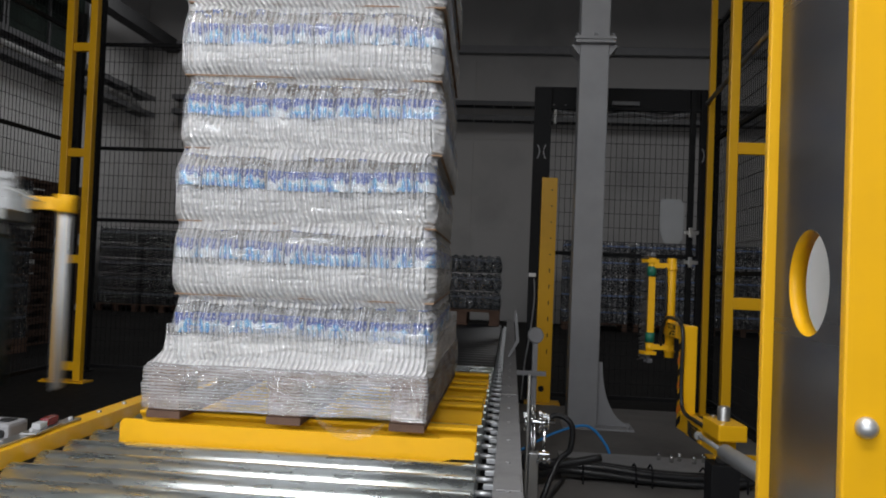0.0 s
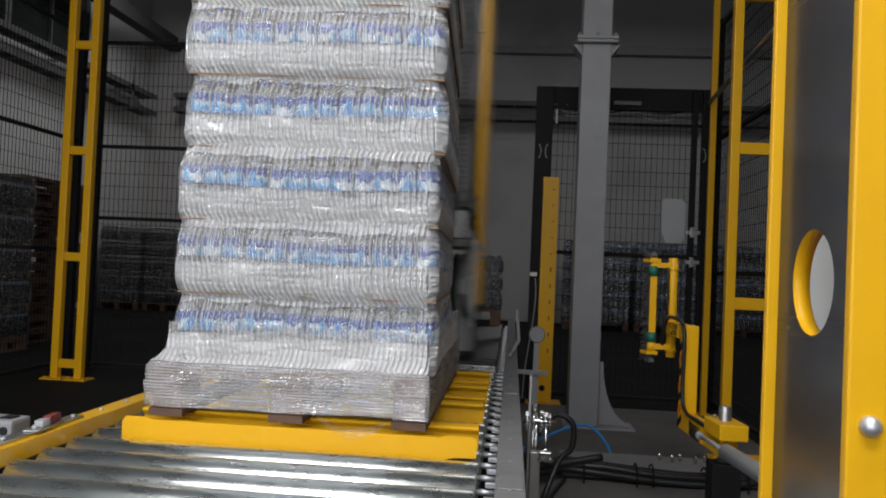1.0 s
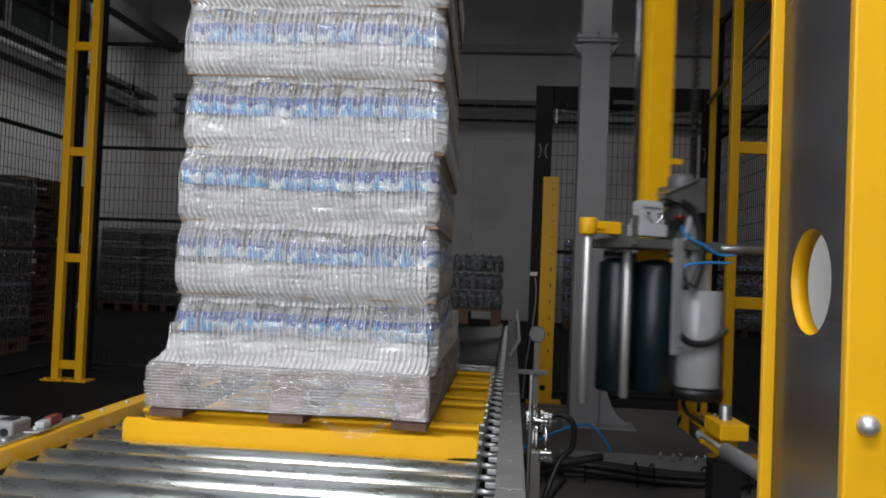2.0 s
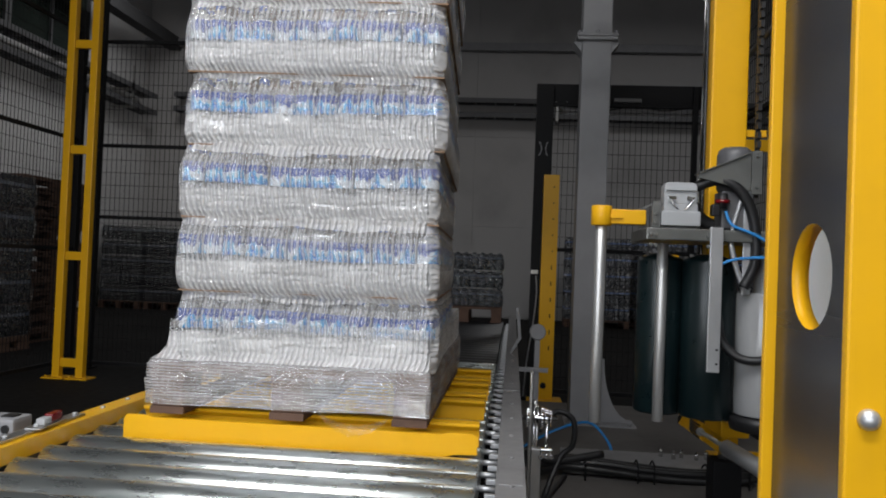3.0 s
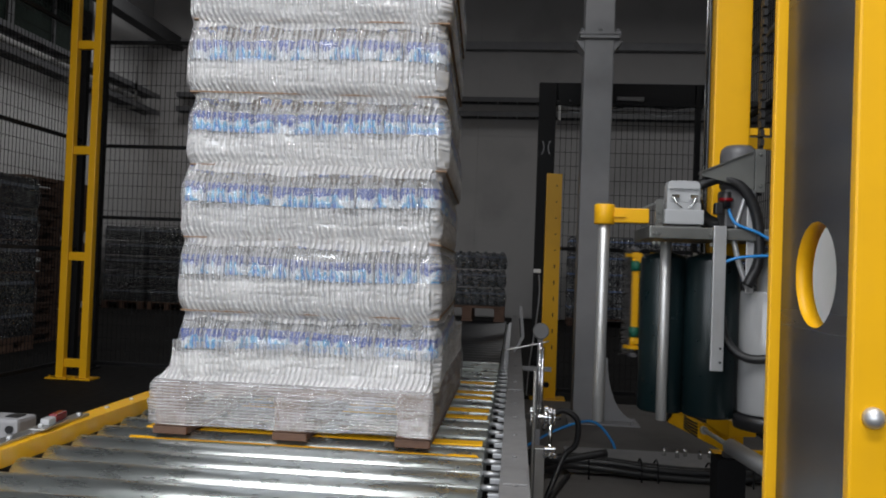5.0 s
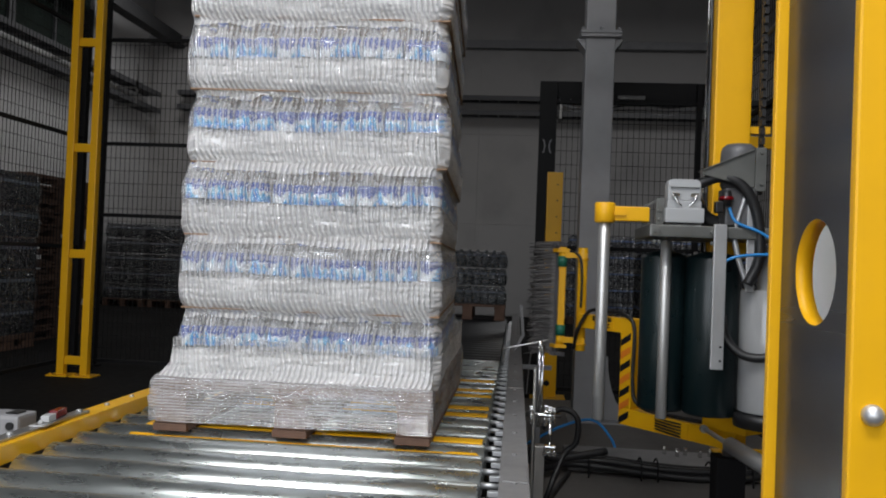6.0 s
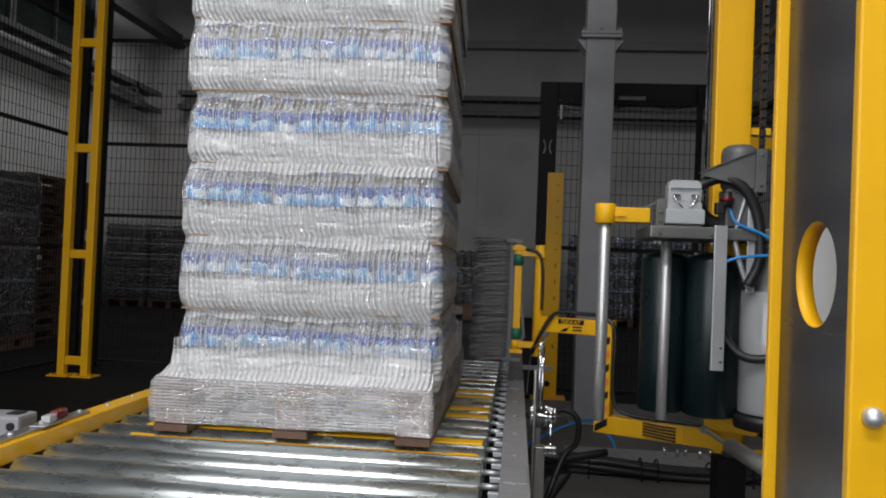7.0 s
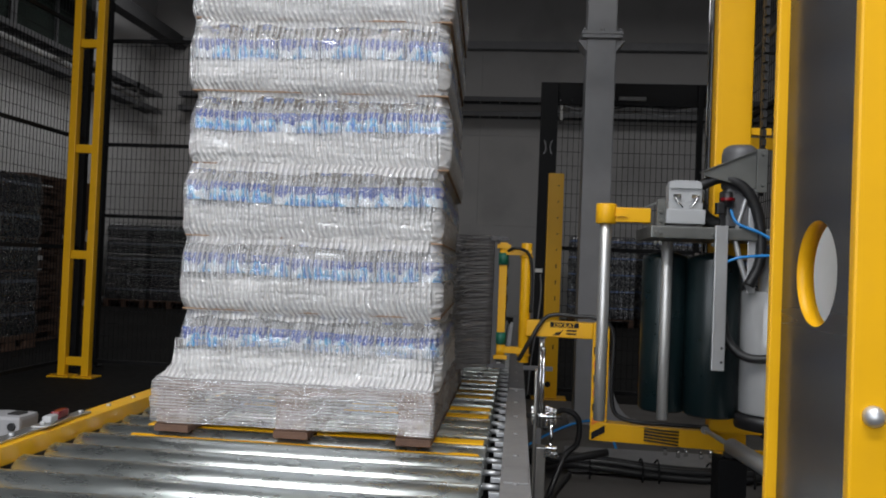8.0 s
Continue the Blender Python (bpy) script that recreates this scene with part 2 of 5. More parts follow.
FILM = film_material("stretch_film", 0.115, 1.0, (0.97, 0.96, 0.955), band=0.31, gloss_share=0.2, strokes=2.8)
FILM_THICK = film_material("gathered_stretch_film", 0.26, 0.6, (0.7, 0.68, 0.68), ridges=True, gloss_share=0.12, strokes=0.9)
FILM_LOOSE = film_material("loose_film_end", 0.04, 1.0, (0.5, 0.5, 0.5), gloss_share=0.06)
# grey tint darkened for the dim light on the far goods
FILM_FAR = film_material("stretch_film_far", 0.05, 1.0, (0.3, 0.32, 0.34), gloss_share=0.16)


def bottle_material():
    m = bpy.data.materials.new("clear_bottle_with_water")
    m.use_nodes = True
    n, link = m.node_tree.nodes, m.node_tree.links
    p = n["Principled BSDF"]
    p.inputs["Base Color"].default_value = (0.66, 0.69, 0.72, 1)
    p.inputs["Roughness"].default_value = 0.1
    p.inputs["IOR"].default_value = 1.4
    p.inputs["Alpha"].default_value = 0.46
    tex, co = n.new("ShaderNodeTexNoise"), n.new("ShaderNodeTexCoord")
    tex.inputs["Scale"].default_value = 55
    link.new(co.outputs["Object"], tex.inputs["Vector"])
    r = n.new("ShaderNodeValToRGB")
    r.color_ramp.elements[0].position, r.color_ramp.elements[1].position = 0.32, 0.66
    r.color_ramp.elements[0].color, r.color_ramp.elements[1].color = (0.3, 0.32, 0.34, 1), (0.72, 0.74, 0.76, 1)
    link.new(tex.outputs["Fac"], r.inputs[0])
    link.new(r.outputs[0], p.inputs["Base Color"])
    b = n.new("ShaderNodeBump")
    b.inputs["Strength"].default_value, b.inputs["Distance"].default_value = 0.5, 0.006
    link.new(tex.outputs["Fac"], b.inputs["Height"])
    link.new(b.outputs[0], p.inputs["Normal"])
    return m


def label_material(name, base):
    """Printed band: dark blue along its upper edge, sky blue and white peaks below. base: height of the lowest bottle's foot."""
    m = bpy.data.materials.new(name)
    m.use_nodes = True
    n, link = m.node_tree.nodes, m.node_tree.links
    p = n["Principled BSDF"]
    p.inputs["Roughness"].default_value = 0.3
    co, xyz, rel, part_of, rise = (n.new(k) for k in ("ShaderNodeTexCoord", "ShaderNodeSeparateXYZ", "ShaderNodeMath", "ShaderNodeMath", "ShaderNodeMapRange"))
    link.new(co.outputs["Object"], xyz.inputs[0])
    rel.operation, part_of.operation = "MULTIPLY_ADD", "FRACT"
    rel.inputs[1].default_value, rel.inputs[2].default_value = 1 / 0.2105, -base / 0.2105
    link.new(xyz.outputs["Z"], rel.inputs[0])
    link.new(rel.outputs[0], part_of.inputs[0])
    rise.inputs["From Min"].default_value, rise.inputs["From Max"].default_value = 0.45, 0.735
    link.new(part_of.outputs[0], rise.inputs["Value"])
    tex, mp = n.new("ShaderNodeTexNoise"), n.new("ShaderNodeMapping")
    mp.inputs["Scale"].default_value = (1, 1, 0.6)
    link.new(co.outputs["Object"], mp.inputs[0])
    tex.inputs["Scale"].default_value, tex.inputs["Detail"].default_value = 27, 1.0
    link.new(mp.outputs[0], tex.inputs["Vector"])
    r = n.new("ShaderNodeValToRGB")
    e = r.color_ramp.elements
    e[0].position, e[0].color = 0.36, (0.02, 0.16, 0.6, 1)
    e[1].position, e[1].color = 0.6, (0.78, 0.83, 0.88, 1)
    for at, c in ((0.44, (0.03, 0.3, 0.66, 1)), (0.48, (0.14, 0.5, 0.76, 1)), (0.51, (0.66, 0.74, 0.82, 1))):
        x = e.new(at)
        x.color = c
    link.new(tex.outputs["Fac"], r.inputs[0])
    jag = n.new("ShaderNodeMath")
    jag.operation = "MULTIPLY_ADD"
    jag.inputs[1].default_value = 1.5
    link.new(tex.outputs["Fac"], jag.inputs[0])
    link.new(rise.outputs[0], jag.inputs[2])
    edge = n.new("ShaderNodeMapRange")
    edge.inputs["From Min"].default_value, edge.inputs["From Max"].default_value = 1.31, 1.4
    link.new(jag.outputs[0], edge.inputs["Value"])
    mix = n.new("ShaderNodeMix")
    mix.data_type = "RGBA"
    mix.inputs["B"].default_value = (0.012, 0.06, 0.34, 1)
    link.new(edge.outputs[0], mix.inputs["Factor"])
    link.new(r.outputs[0], mix.inputs["A"])
    link.new(mix.outputs["Result"], p.inputs["Base Color"])
    return m


BOTTLE, LABEL = bottle_material(), label_material("blue_white_printed_label", 0.0)
LABEL_ROW = label_material("blue_white_printed_label_rows", 0.15)


# ---------------------------------------------------------------- mesh helpers
def box(bm, x0, x1, y0, y1, z0, z1, bevel=0.0, mi=0):
    g = bmesh.ops.create_cube(bm, size=1, matrix=Matrix.Translation(((x0 + x1) / 2, (y0 + y1) / 2, (z0 + z1) / 2)) @ Matrix.Diagonal((abs(x1 - x0), abs(y1 - y0), abs(z1 - z0), 1)))
    faces = {f for v in g["verts"] for f in v.link_faces}
    for f in faces:
        f.material_index = mi
    if bevel:
        bmesh.ops.bevel(bm, geom=list({e for f in faces for e in f.edges}), offset=bevel, segments=2, affect="EDGES", profile=0.6, material=-1)
    return bm


def rod(bm, a, b, r, seg=16, r2=None, mi=0, chamfer=0.0):
    """A round bar from a to b, with slightly broken edges."""
    a, b = Vector(a), Vector(b)
    d = b - a
    turn = d.to_track_quat("Z", "Y").to_matrix().to_4x4()
    rings = [(0, r), (d.length, r if r2 is None else r2)]
    if chamfer:
        rings = [(0, r - chamfer), (chamfer, r), (d.length - chamfer, r if r2 is None else r2), (d.length, (r if r2 is None else r2) - chamfer)]
    lathe(bm, rings, Matrix.Translation(a) @ turn, seg, mi)
    return bm


def lathe(bm, rings, m=Matrix(), seg=16, mi=0, caps=True):
    """A turned shape from (height, radius) rings about local z."""
    rows = []
    for h, r in rings:
        rows.append([bm.verts.new(m @ Vector((r * math.cos(2 * math.pi * i / seg), r * math.sin(2 * math.pi * i / seg), h))) for i in range(seg)])
    for lo, hi in zip(rows, rows[1:]):
        for i in range(seg):
            f = bm.faces.new((lo[i], lo[(i + 1) % seg], hi[(i + 1) % seg], hi[i]))
            f.smooth, f.material_index = True, mi
    if caps:
        for row in (rows[0][::-1], rows[-1]):
            bm.faces.new(row).material_index = mi
    return bm


def hose(bm, points, r, seg=8, steps=6, mi=0):
    """A round hose through the points, smoothed."""
    pts = [Vector(p) for p in points]
    line = []
    for i in range(len(pts) - 1):
        p0, p1, p2, p3 = pts[max(i - 1, 0)], pts[i], pts[i + 1], pts[min(i + 2, len(pts) - 1)]
        for k in range(steps):
            t = k / steps
            line.append(0.5 * ((2 * p1) + (p2 - p0) * t + (2 * p0 - 5 * p1 + 4 * p2 - p3) * t * t + (3 * p1 - p0 - 3 * p2 + p3) * t ** 3))
    line.append(pts[-1])
    rows, up = [], Vector((0.13, 0.31, 0.94))
    for i, p in enumerate(line):
        d = (line[min(i + 1, len(line) - 1)] - line[max(i - 1, 0)]).normalized()
        s = d.cross(up).normalized()
        u = s.cross(d)
        rows.append([bm.verts.new(p + r * (math.cos(2 * math.pi * k / seg) * s + math.sin(2 * math.pi * k / seg) * u)) for k in range(seg)])
    for lo, hi in zip(rows, rows[1:]):
        for k in range(seg):
            f = bm.faces.new((lo[k], lo[(k + 1) % seg], hi[(k + 1) % seg], hi[k]))
            f.smooth, f.material_index = True, mi
    bm.faces.new(rows[0][::-1]).material_index = mi
    bm.faces.new(rows[-1]).material_index = mi
    return bm


def prism(bm, outline, axis, lo, hi, mi=0, bevel=0.0):
    """An outline (two coordinates) drawn out along axis x, y or z from lo to hi."""
    def at(u, v, w):
        return {"x": (w, u, v), "y": (u, w, v), "z": (u, v, w)}[axis]
    a = [bm.verts.new(at(u, v, lo)) for u, v in outline]
    b = [bm.verts.new(at(u, v, hi)) for u, v in outline]
    faces = [bm.faces.new(a), bm.faces.new(b[::-1])]
    for i in range(len(a)):
        j = (i + 1) % len(a)
        faces.append(bm.faces.new((a[j], a[i], b[i], b[j])))
    bmesh.ops.recalc_face_normals(bm, faces=faces)
    for f in faces:
        f.material_index = mi
    if bevel:
        bmesh.ops.bevel(bm, geom=list({e for f in faces for e in f.edges}), offset=bevel, segments=2, affect="EDGES", material=-1)
    return bm


def bolt(bm, at, axis, r=0.008, h=0.006, mi=0):
    at, axis = Vector(at), Vector(axis).normalized()
    m = Matrix.Translation(at) @ axis.to_track_quat("Z", "Y").to_matrix().to_4x4()
    return lathe(bm, [(0, r), (h * 0.7, r), (h, r * 0.75)], m, 8, mi)


def part(name, bm, mats, parent=None, label=""):
    """Links a bmesh as one mesh object under a thing or a part."""
    me = bpy.data.meshes.new(name)
    bm.to_mesh(me)
    bm.free()
    for m in mats if isinstance(mats, (list, tuple)) else (mats,):
        me.materials.append(m)
    ob = new(name, me)
    ob.parent = parent
    return tagged(ob, label)


def thing(name, label, category, group="", kind="", m=Matrix()):
    ob = new(name)
    ob.matrix_basis = m
    ob.empty_display_size = 0.1
    return tagged(ob, label, category, group, kind)


def B():
    return bmesh.new()


# ---------------------------------------------------------------- hall
def hall():
    x0, x1, y0, y1, top = -8.1, 9.0, -3.5, 16.4, 6.9
    bm = B()
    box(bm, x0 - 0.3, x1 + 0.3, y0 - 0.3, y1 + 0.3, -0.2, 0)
    tagged(part("floor", bm, FLOOR), "worn concrete floor of the plant hall, darkened for its shade", "floor", kind="structure")
    # thin paler patch of floor, its better light put into the colour
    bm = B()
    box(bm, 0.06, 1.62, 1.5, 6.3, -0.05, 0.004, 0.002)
    tagged(part("concrete_pad", bm, LIT_FLOOR), "worn concrete floor patch by the machine column, paler for its light", "floor", kind="structure")
    bm = B()
    box(bm, x0 - 0.25, x1 + 0.25, y1, y1 + 0.25, 0, top)
    wall = tagged(part("wall_north", bm, WALL), "dim grey panelled back wall of the hall", "wall", kind="structure")
    # panels with recessed joints
    for i in range(7):
        for z0, z1 in ((0.02, 1.9), (1.903, 3.78), (3.783, 5.55), (5.75, top - 0.05)):
            xa = x0 + 0.05 + i * 2.39
            bm = B()
            box(bm, xa, xa + 2.387, y1 - 0.05, y1, z0, z1, 0.002)
            part("panel", bm, WALL, wall)
    bm = B()
    box(bm, x0, x1, y1 - 0.22, y1 - 0.05, 5.57, 5.73, 0.01)
    part("ledge", bm, GREY_PAINT, wall, "grey steel ledge along the wall")
    bm = B()
    box(bm, x0 - 0.25, x0, y0, y1, 0, top)
    wall = tagged(part("wall_west", bm, WALL_LIGHT), "pale side wall with dark windows above a cable tray", "wall", kind="structure")
    for i in range(9):
        bm = B()
        box(bm, x0, x0 + 0.04, y0 + 0.05 + i * 2.37, y0 + 2.4 + i * 2.37, 0.02, 3.7, 0.008)
        part("panel", bm, WALL_LIGHT, wall)
    for i in range(5):
        ya = 2.2 + i * 2.35
        bm = B()
        box(bm, x0, x0 + 0.03, ya, ya + 2.2, 4.6, 6.4)
        win = part("window", bm, WINDOW_DARK, wall, "dark dusty window")
        bm = B()
        for a, b2, c, d in ((ya - 0.06, ya, 4.54, 6.46), (ya + 2.2, ya + 2.26, 4.54, 6.46), (ya, ya + 2.2, 4.54, 4.6), (ya, ya + 2.2, 6.4, 6.46), (ya + 1.07, ya + 1.12, 4.6, 6.4)):
            box(bm, x0 + 0.002, x0 + 0.08, a, b2, c, d)
        part("window_frame", bm, MOTOR_GREY, win)
    bm = B()
    box(bm, x1, x1 + 0.25, y0, y1, 0, top)
    tagged(part("wall_east", bm, WALL), "grey side wall of the hall", "wall", kind="structure")
    # unseen wall behind the camera, its opening made up for the fill light
    bm = B()
    box(bm, x0 - 0.25, -4.7, y0 - 0.25, y0, 0, top)
    box(bm, 1.4, x1 + 0.25, y0 - 0.25, y0, 0, top)
    box(bm, -4.7, 1.4, y0 - 0.25, y0, 4.5, top)
    tagged(part("wall_south", bm, WALL), "unseen grey wall closing the hall, open where the fill light stands", "wall", kind="structure")
    bm = B()
    box(bm, x0 - 0.25, x1 + 0.25, y0 - 0.25, y1 + 0.25, top, top + 0.2)
    for i in range(6):
        yb = y0 + 2 + i * 3.6
        box(bm, x0, x1, yb, yb + 0.2, top - 0.45, top + 0.02)
    box(bm, -7.62, -7.36, y0, y1, 5.5, 5.75)
    tagged(part("ceiling", bm, CEILING), "dark sheet roof on deep steel beams", "ceiling", kind="structure")


def cable_tray(name, a, b, along):
    """A ladder tray on wall brackets, with a bundle of cables. along: 'x' or 'y'; a, b: opposite corners at its base."""
    t = thing(name, "galvanised cable tray with dark cables fixed on the wall", "cable tray", "cable trays")
    (xa, ya, za), (xb, yb, zb) = a, b
    bm = B()
    if along == "y":
        box(bm, xa, xa + 0.012, ya, yb, za, zb)
        box(bm, xb - 0.012, xb, ya, yb, za, zb)
        for i in range(int((yb - ya) / 0.4)):
            box(bm, xa, xb, ya + i * 0.4, ya + i * 0.4 + 0.03, za, za + 0.015)
    else:
        box(bm, xa, xb, ya, ya + 0.012, za, zb)
        box(bm, xa, xb, yb - 0.012, yb, za, zb)
        for i in range(int((xb - xa) / 0.4)):
            box(bm, xa + i * 0.4, xa + i * 0.4 + 0.03, ya, yb, za, za + 0.015)
    part("tray", bm, MOTOR_GREY, t)
    bm = B()
    for k in range(4):
        w = 0.05 + k * 0.07
        pts = [(xa + w, y, za + 0.04) for y in np.linspace(ya, yb, 5)] if along == "y" else [(x, ya + w, za + 0.04) for x in np.linspace(xa, xb, 5)]
        hose(bm, pts, 0.022, 6, 2)
    part("cable", bm, BLACK_RUBBER, t)
    n = 5
    for i in range(n):
        f = (i + 0.5) / n
        bm = B()
        if along == "y":
            yy = ya + (yb - ya) * f
            box(bm, xa - 0.1, xb + 0.02, yy, yy + 0.05, za - 0.05, za - 0.002)
            box(bm, xb, xb + 0.03, yy, yy + 0.05, za - 0.05, zb + 0.35)
        else:
            xx = xa + (xb - xa) * f
            box(bm, xx, xx + 0.05, ya - 0.02, yb + 0.1, za - 0.05, za - 0.002)
            box(bm, xx, xx + 0.05, ya - 0.03, ya, za - 0.05, zb + 0.35)
        part("bracket", bm, STEEL, t)
    return t


# ---------------------------------------------------------------- fences
def fence(label, a, b, z0, z1, rails, posts, vertical=0.045, horizontal=0.115):
    """Welded mesh between two points of the plan, with frame rails and posts."""
    a, b = Vector((*a, 0)), Vector((*b, 0))
    length = (b - a).length
    d = (b - a) / length
    m = Matrix.Translation(a) @ Matrix.Rotation(math.atan2(d.y, d.x), 4, "Z")
    t = thing("mesh_fence", label, "fence", "guard fences", m=m)
    bm = B()
    w = 0.0019
    for i in range(1, int(length / vertical)):
        box(bm, i * vertical - w, i * vertical + w, -w, w, z0, z1)
    for i in range(1, int((z1 - z0) / horizontal) + 1):
        z = z0 + i * horizontal
        box(bm, 0, length, -w * 2.4, -w * 0.4, z - w, z + w)
    tagged(part("wire_mesh", bm, BLACK_PAINT, t, "thin black welded wire mesh"), kind="stuff")
    for z in rails:
        bm = B()
        box(bm, 0, length, -0.014, 0.014, z - 0.016, z + 0.016, 0.003)
        part("rail", bm, BLACK_PAINT, t)
    for x, w2, h in posts:
        bm = B()
        box(bm, x - w2 / 2, x + w2 / 2, -0.03, 0.03, 0, h, 0.004)
        box(bm, x - w2 / 2 - 0.03, x + w2 / 2 + 0.03, -0.06, 0.06, 0, 0.012)
        part("post", bm, BLACK_PAINT, t)
    return t


def ladder_post(x, y, width, height, rung0, pitch, turn=0, tube=0.08):
    """Two yellow box tubes joined by cross pieces, on foot plates."""
    t = thing("portal_leg", "yellow welded box-tube leg with cross pieces bolted to floor", "machine leg", "portal legs", m=pose(x, y, 0, 0, 0, turn))
    for s in (0, width - tube):
        bm = B()
        box(bm, s, s + tube, 0, tube, 0, height, 0.006)
        part("upright", bm, YELLOW, t)
        bm = B()
        box(bm, s - 0.06, s + tube + 0.06, -0.05, tube + 0.05, 0, 0.012, 0.002)
        for bx in (s - 0.035, s + tube + 0.035):
            bolt(bm, (bx, -0.02, 0.012), (0, 0, 1), 0.011, 0.012)
        part("foot_plate", bm, YELLOW, t)
    z = rung0
    while z < height:
        bm = B()
        box(bm, tube, width - tube, 0.012, tube - 0.012, z - 0.035, z + 0.035, 0.004)
        part("cross_piece", bm, YELLOW, t)
        z += pitch
    return t


hall()
cable_tray("cable_tray", (-8.0, 5.0, 4.0), (-7.68, 16.0, 4.1), "y")
cable_tray("cable_tray", (-8.0, 5.0, 4.35), (-7.68, 16.0, 4.45), "y")
cable_tray("cable_tray", (-7.3, 15.95, 4.12), (8.8, 16.25, 4.22), "x")
cable_tray("cable_tray", (-7.3, 15.95, 4.42), (8.8, 16.25, 4.52), "x")
fence("black welded mesh guard fence behind the conveyor", (-3.8, 6.8), (-1.35, 6.8), 0.05, 2.97, (0.05, 1.37, 2.02, 2.97), ((0, 0.06, 3.7), (2.43, 0.06, 3.05)))
fence("black welded mesh guard fence along the machine's side", (-3.9, 2.0), (-3.9, 6.7), 0.08, 3.2, (0.08, 1.07, 2.04, 3.0), ((0, 0.06, 3.2), (2.3, 0.06, 3.2), (4.65, 0.06, 3.2)))
fence("black framed mesh gate between two wide black posts", (0.15, 6.5), (1.58, 6.5), 0.06, 2.42, (0.06, 1.22, 2.42), ((0.065, 0.14, 2.58), (1.28, 0.04, 2.58), (1.39, 0.1, 2.58)))
fence("black welded mesh guard fence beside the yellow leg", (1.64, 6.6), (1.64, 3.2), 0.06, 3.2, (0.06, 1.1, 2.2, 3.15), ((0, 0.06, 3.2), (2.2, 0.06, 3.2), (3.35, 0.06, 3.2)))
ladder_post(-3.745, 6.15, 0.265, 4.2, 0.13, 0.88, tube=0.062)
ladder_post(1.25, 4.72, 0.5, 4.2, 0.0, 0.915, tube=0.055)


# ---------------------------------------------------------------- conveyor
ROLL_TOP, PITCH, ROLL_R = 0.537, 0.132, 0.052
ROLL_Y0 = 1.176


def bolt_mesh(r, h, mat):
    bm = B()
    bolt(bm, (0, 0, 0), (0, 0, 1), r, h)
    me = bpy.data.meshes.new("bolt")
    bm.to_mesh(me)
    bm.free()
    me.materials.append(mat)
    return me


def conveyor():
    t = thing("roller_conveyor", "pallet conveyor with zinc rollers between a yellow and a grey rail", "conveyor")
    # grey rail with folded lips
    bm = B()
    prism(bm, [(-0.019, 0.40), (-0.019, 0.575), (0.047, 0.575), (0.047, 0.40), (0.041, 0.40), (0.041, 0.568), (-0.013, 0.568), (-0.013, 0.40)], "y", 0.9, 7.9)
    rail = part("side_rail", bm, RAIL_STEEL, t, "scuffed galvanised side rail")
    head = bolt_mesh(0.007, 0.004, RAIL_STEEL)
    for i in range(26):
        ob = new("bolt", head)
        ob.parent, ob.location = rail, (0.014, 1.2 + i * 0.26, 0.575)
    # joint plates between rail lengths
    for y in (1.72, 3.05, 4.7):
        bm = B()
        box(bm, -0.012, 0.042, y, y + 0.16, 0.5755, 0.5795, 0.001)
        part("joint_plate", bm, RAIL_STEEL, rail)
    bm = B()
    prism(bm, [(-1.30, 0.36), (-1.30, 0.557), (-1.235, 0.557), (-1.235, 0.511), (-1.241, 0.511), (-1.241, 0.549), (-1.292, 0.549), (-1.292, 0.36)], "y", 0.9, 7.9)
    rail = part("side_rail", bm, YELLOW, t, "yellow painted side rail")
    # black strip added for the shade inside the rail's hollow
    bm = B()
    box(bm, -1.291, -1.246, 0.9, 7.9, 0.362, 0.511)
    part("bearing_strip", bm, BLACK_RUBBER, rail, "black strip painting shade into the rail's hollow")
    bm = B()
    box(bm, -1.293, -1.255, 0.9, 2.25, 0.558, 0.566, 0.002)
    part("wear_strip", bm, STEEL, rail, "bare steel wear strip")
    head = bolt_mesh(0.008, 0.007, ALU)
    for i in range(14):
        ob = new("bolt", head)
        ob.parent, ob.location = rail, (-1.272, 1.1 + i * 0.16, 0.566 if 1.1 + i * 0.16 < 2.25 else 0.557)
    for x in (-1.27, 0.003):
        for y in (1.05, 3.0, 5.0, 7.4):
            bm = B()
            box(bm, x - 0.03, x + 0.03, y, y + 0.06, 0.012, 0.40 if x > -1 else 0.361, 0.004)
            box(bm, x - 0.06, x + 0.06, y - 0.04, y + 0.1, 0, 0.012)
            part("leg", bm, STEEL, t)
    # rollers, zinc in front; further on a dark copy paints the dim hall's reflection
    bm = B()
    rod(bm, (-1.2, 0, 0), (-0.068, 0, 0), ROLL_R, 32, chamfer=0.004)
    first = part("roller", bm, ZINC, t)
    mesh = first.data
    shaded_mesh = mesh.copy()
    shaded_mesh.materials.clear()
    shaded_mesh.materials.append(SHADED_ROLL)
    bm = B()
    rod(bm, (-0.072, 0, 0), (-0.019, 0, 0), 0.0085, 8)
    box(bm, -0.046, -0.0195, -0.008, 0.008, 0.012, 0.026, 0.002)
    ax = part("axle", bm, ALU, t)
    axle_mesh = ax.data
    bpy.data.objects.remove(first)
    bpy.data.objects.remove(ax)
    for i in range(49):
        y = ROLL_Y0 + i * PITCH
        ob = new("roller", mesh if y < 4.3 else shaded_mesh)
        ob.parent, ob.location, ob.rotation_euler = t, (0, y, ROLL_TOP - ROLL_R), (i * 1.7, 0, 0)
        ob = new("axle", axle_mesh)
        ob.parent, ob.location = t, (0, y, ROLL_TOP - ROLL_R + 0.012)
    bm = B()
    box(bm, -1.235, -0.034, 0.95, 7.85, 0.28, 0.3)
    part("drip_tray", bm, BLACK_PAINT, t, "dark tray below the rollers")
    return t


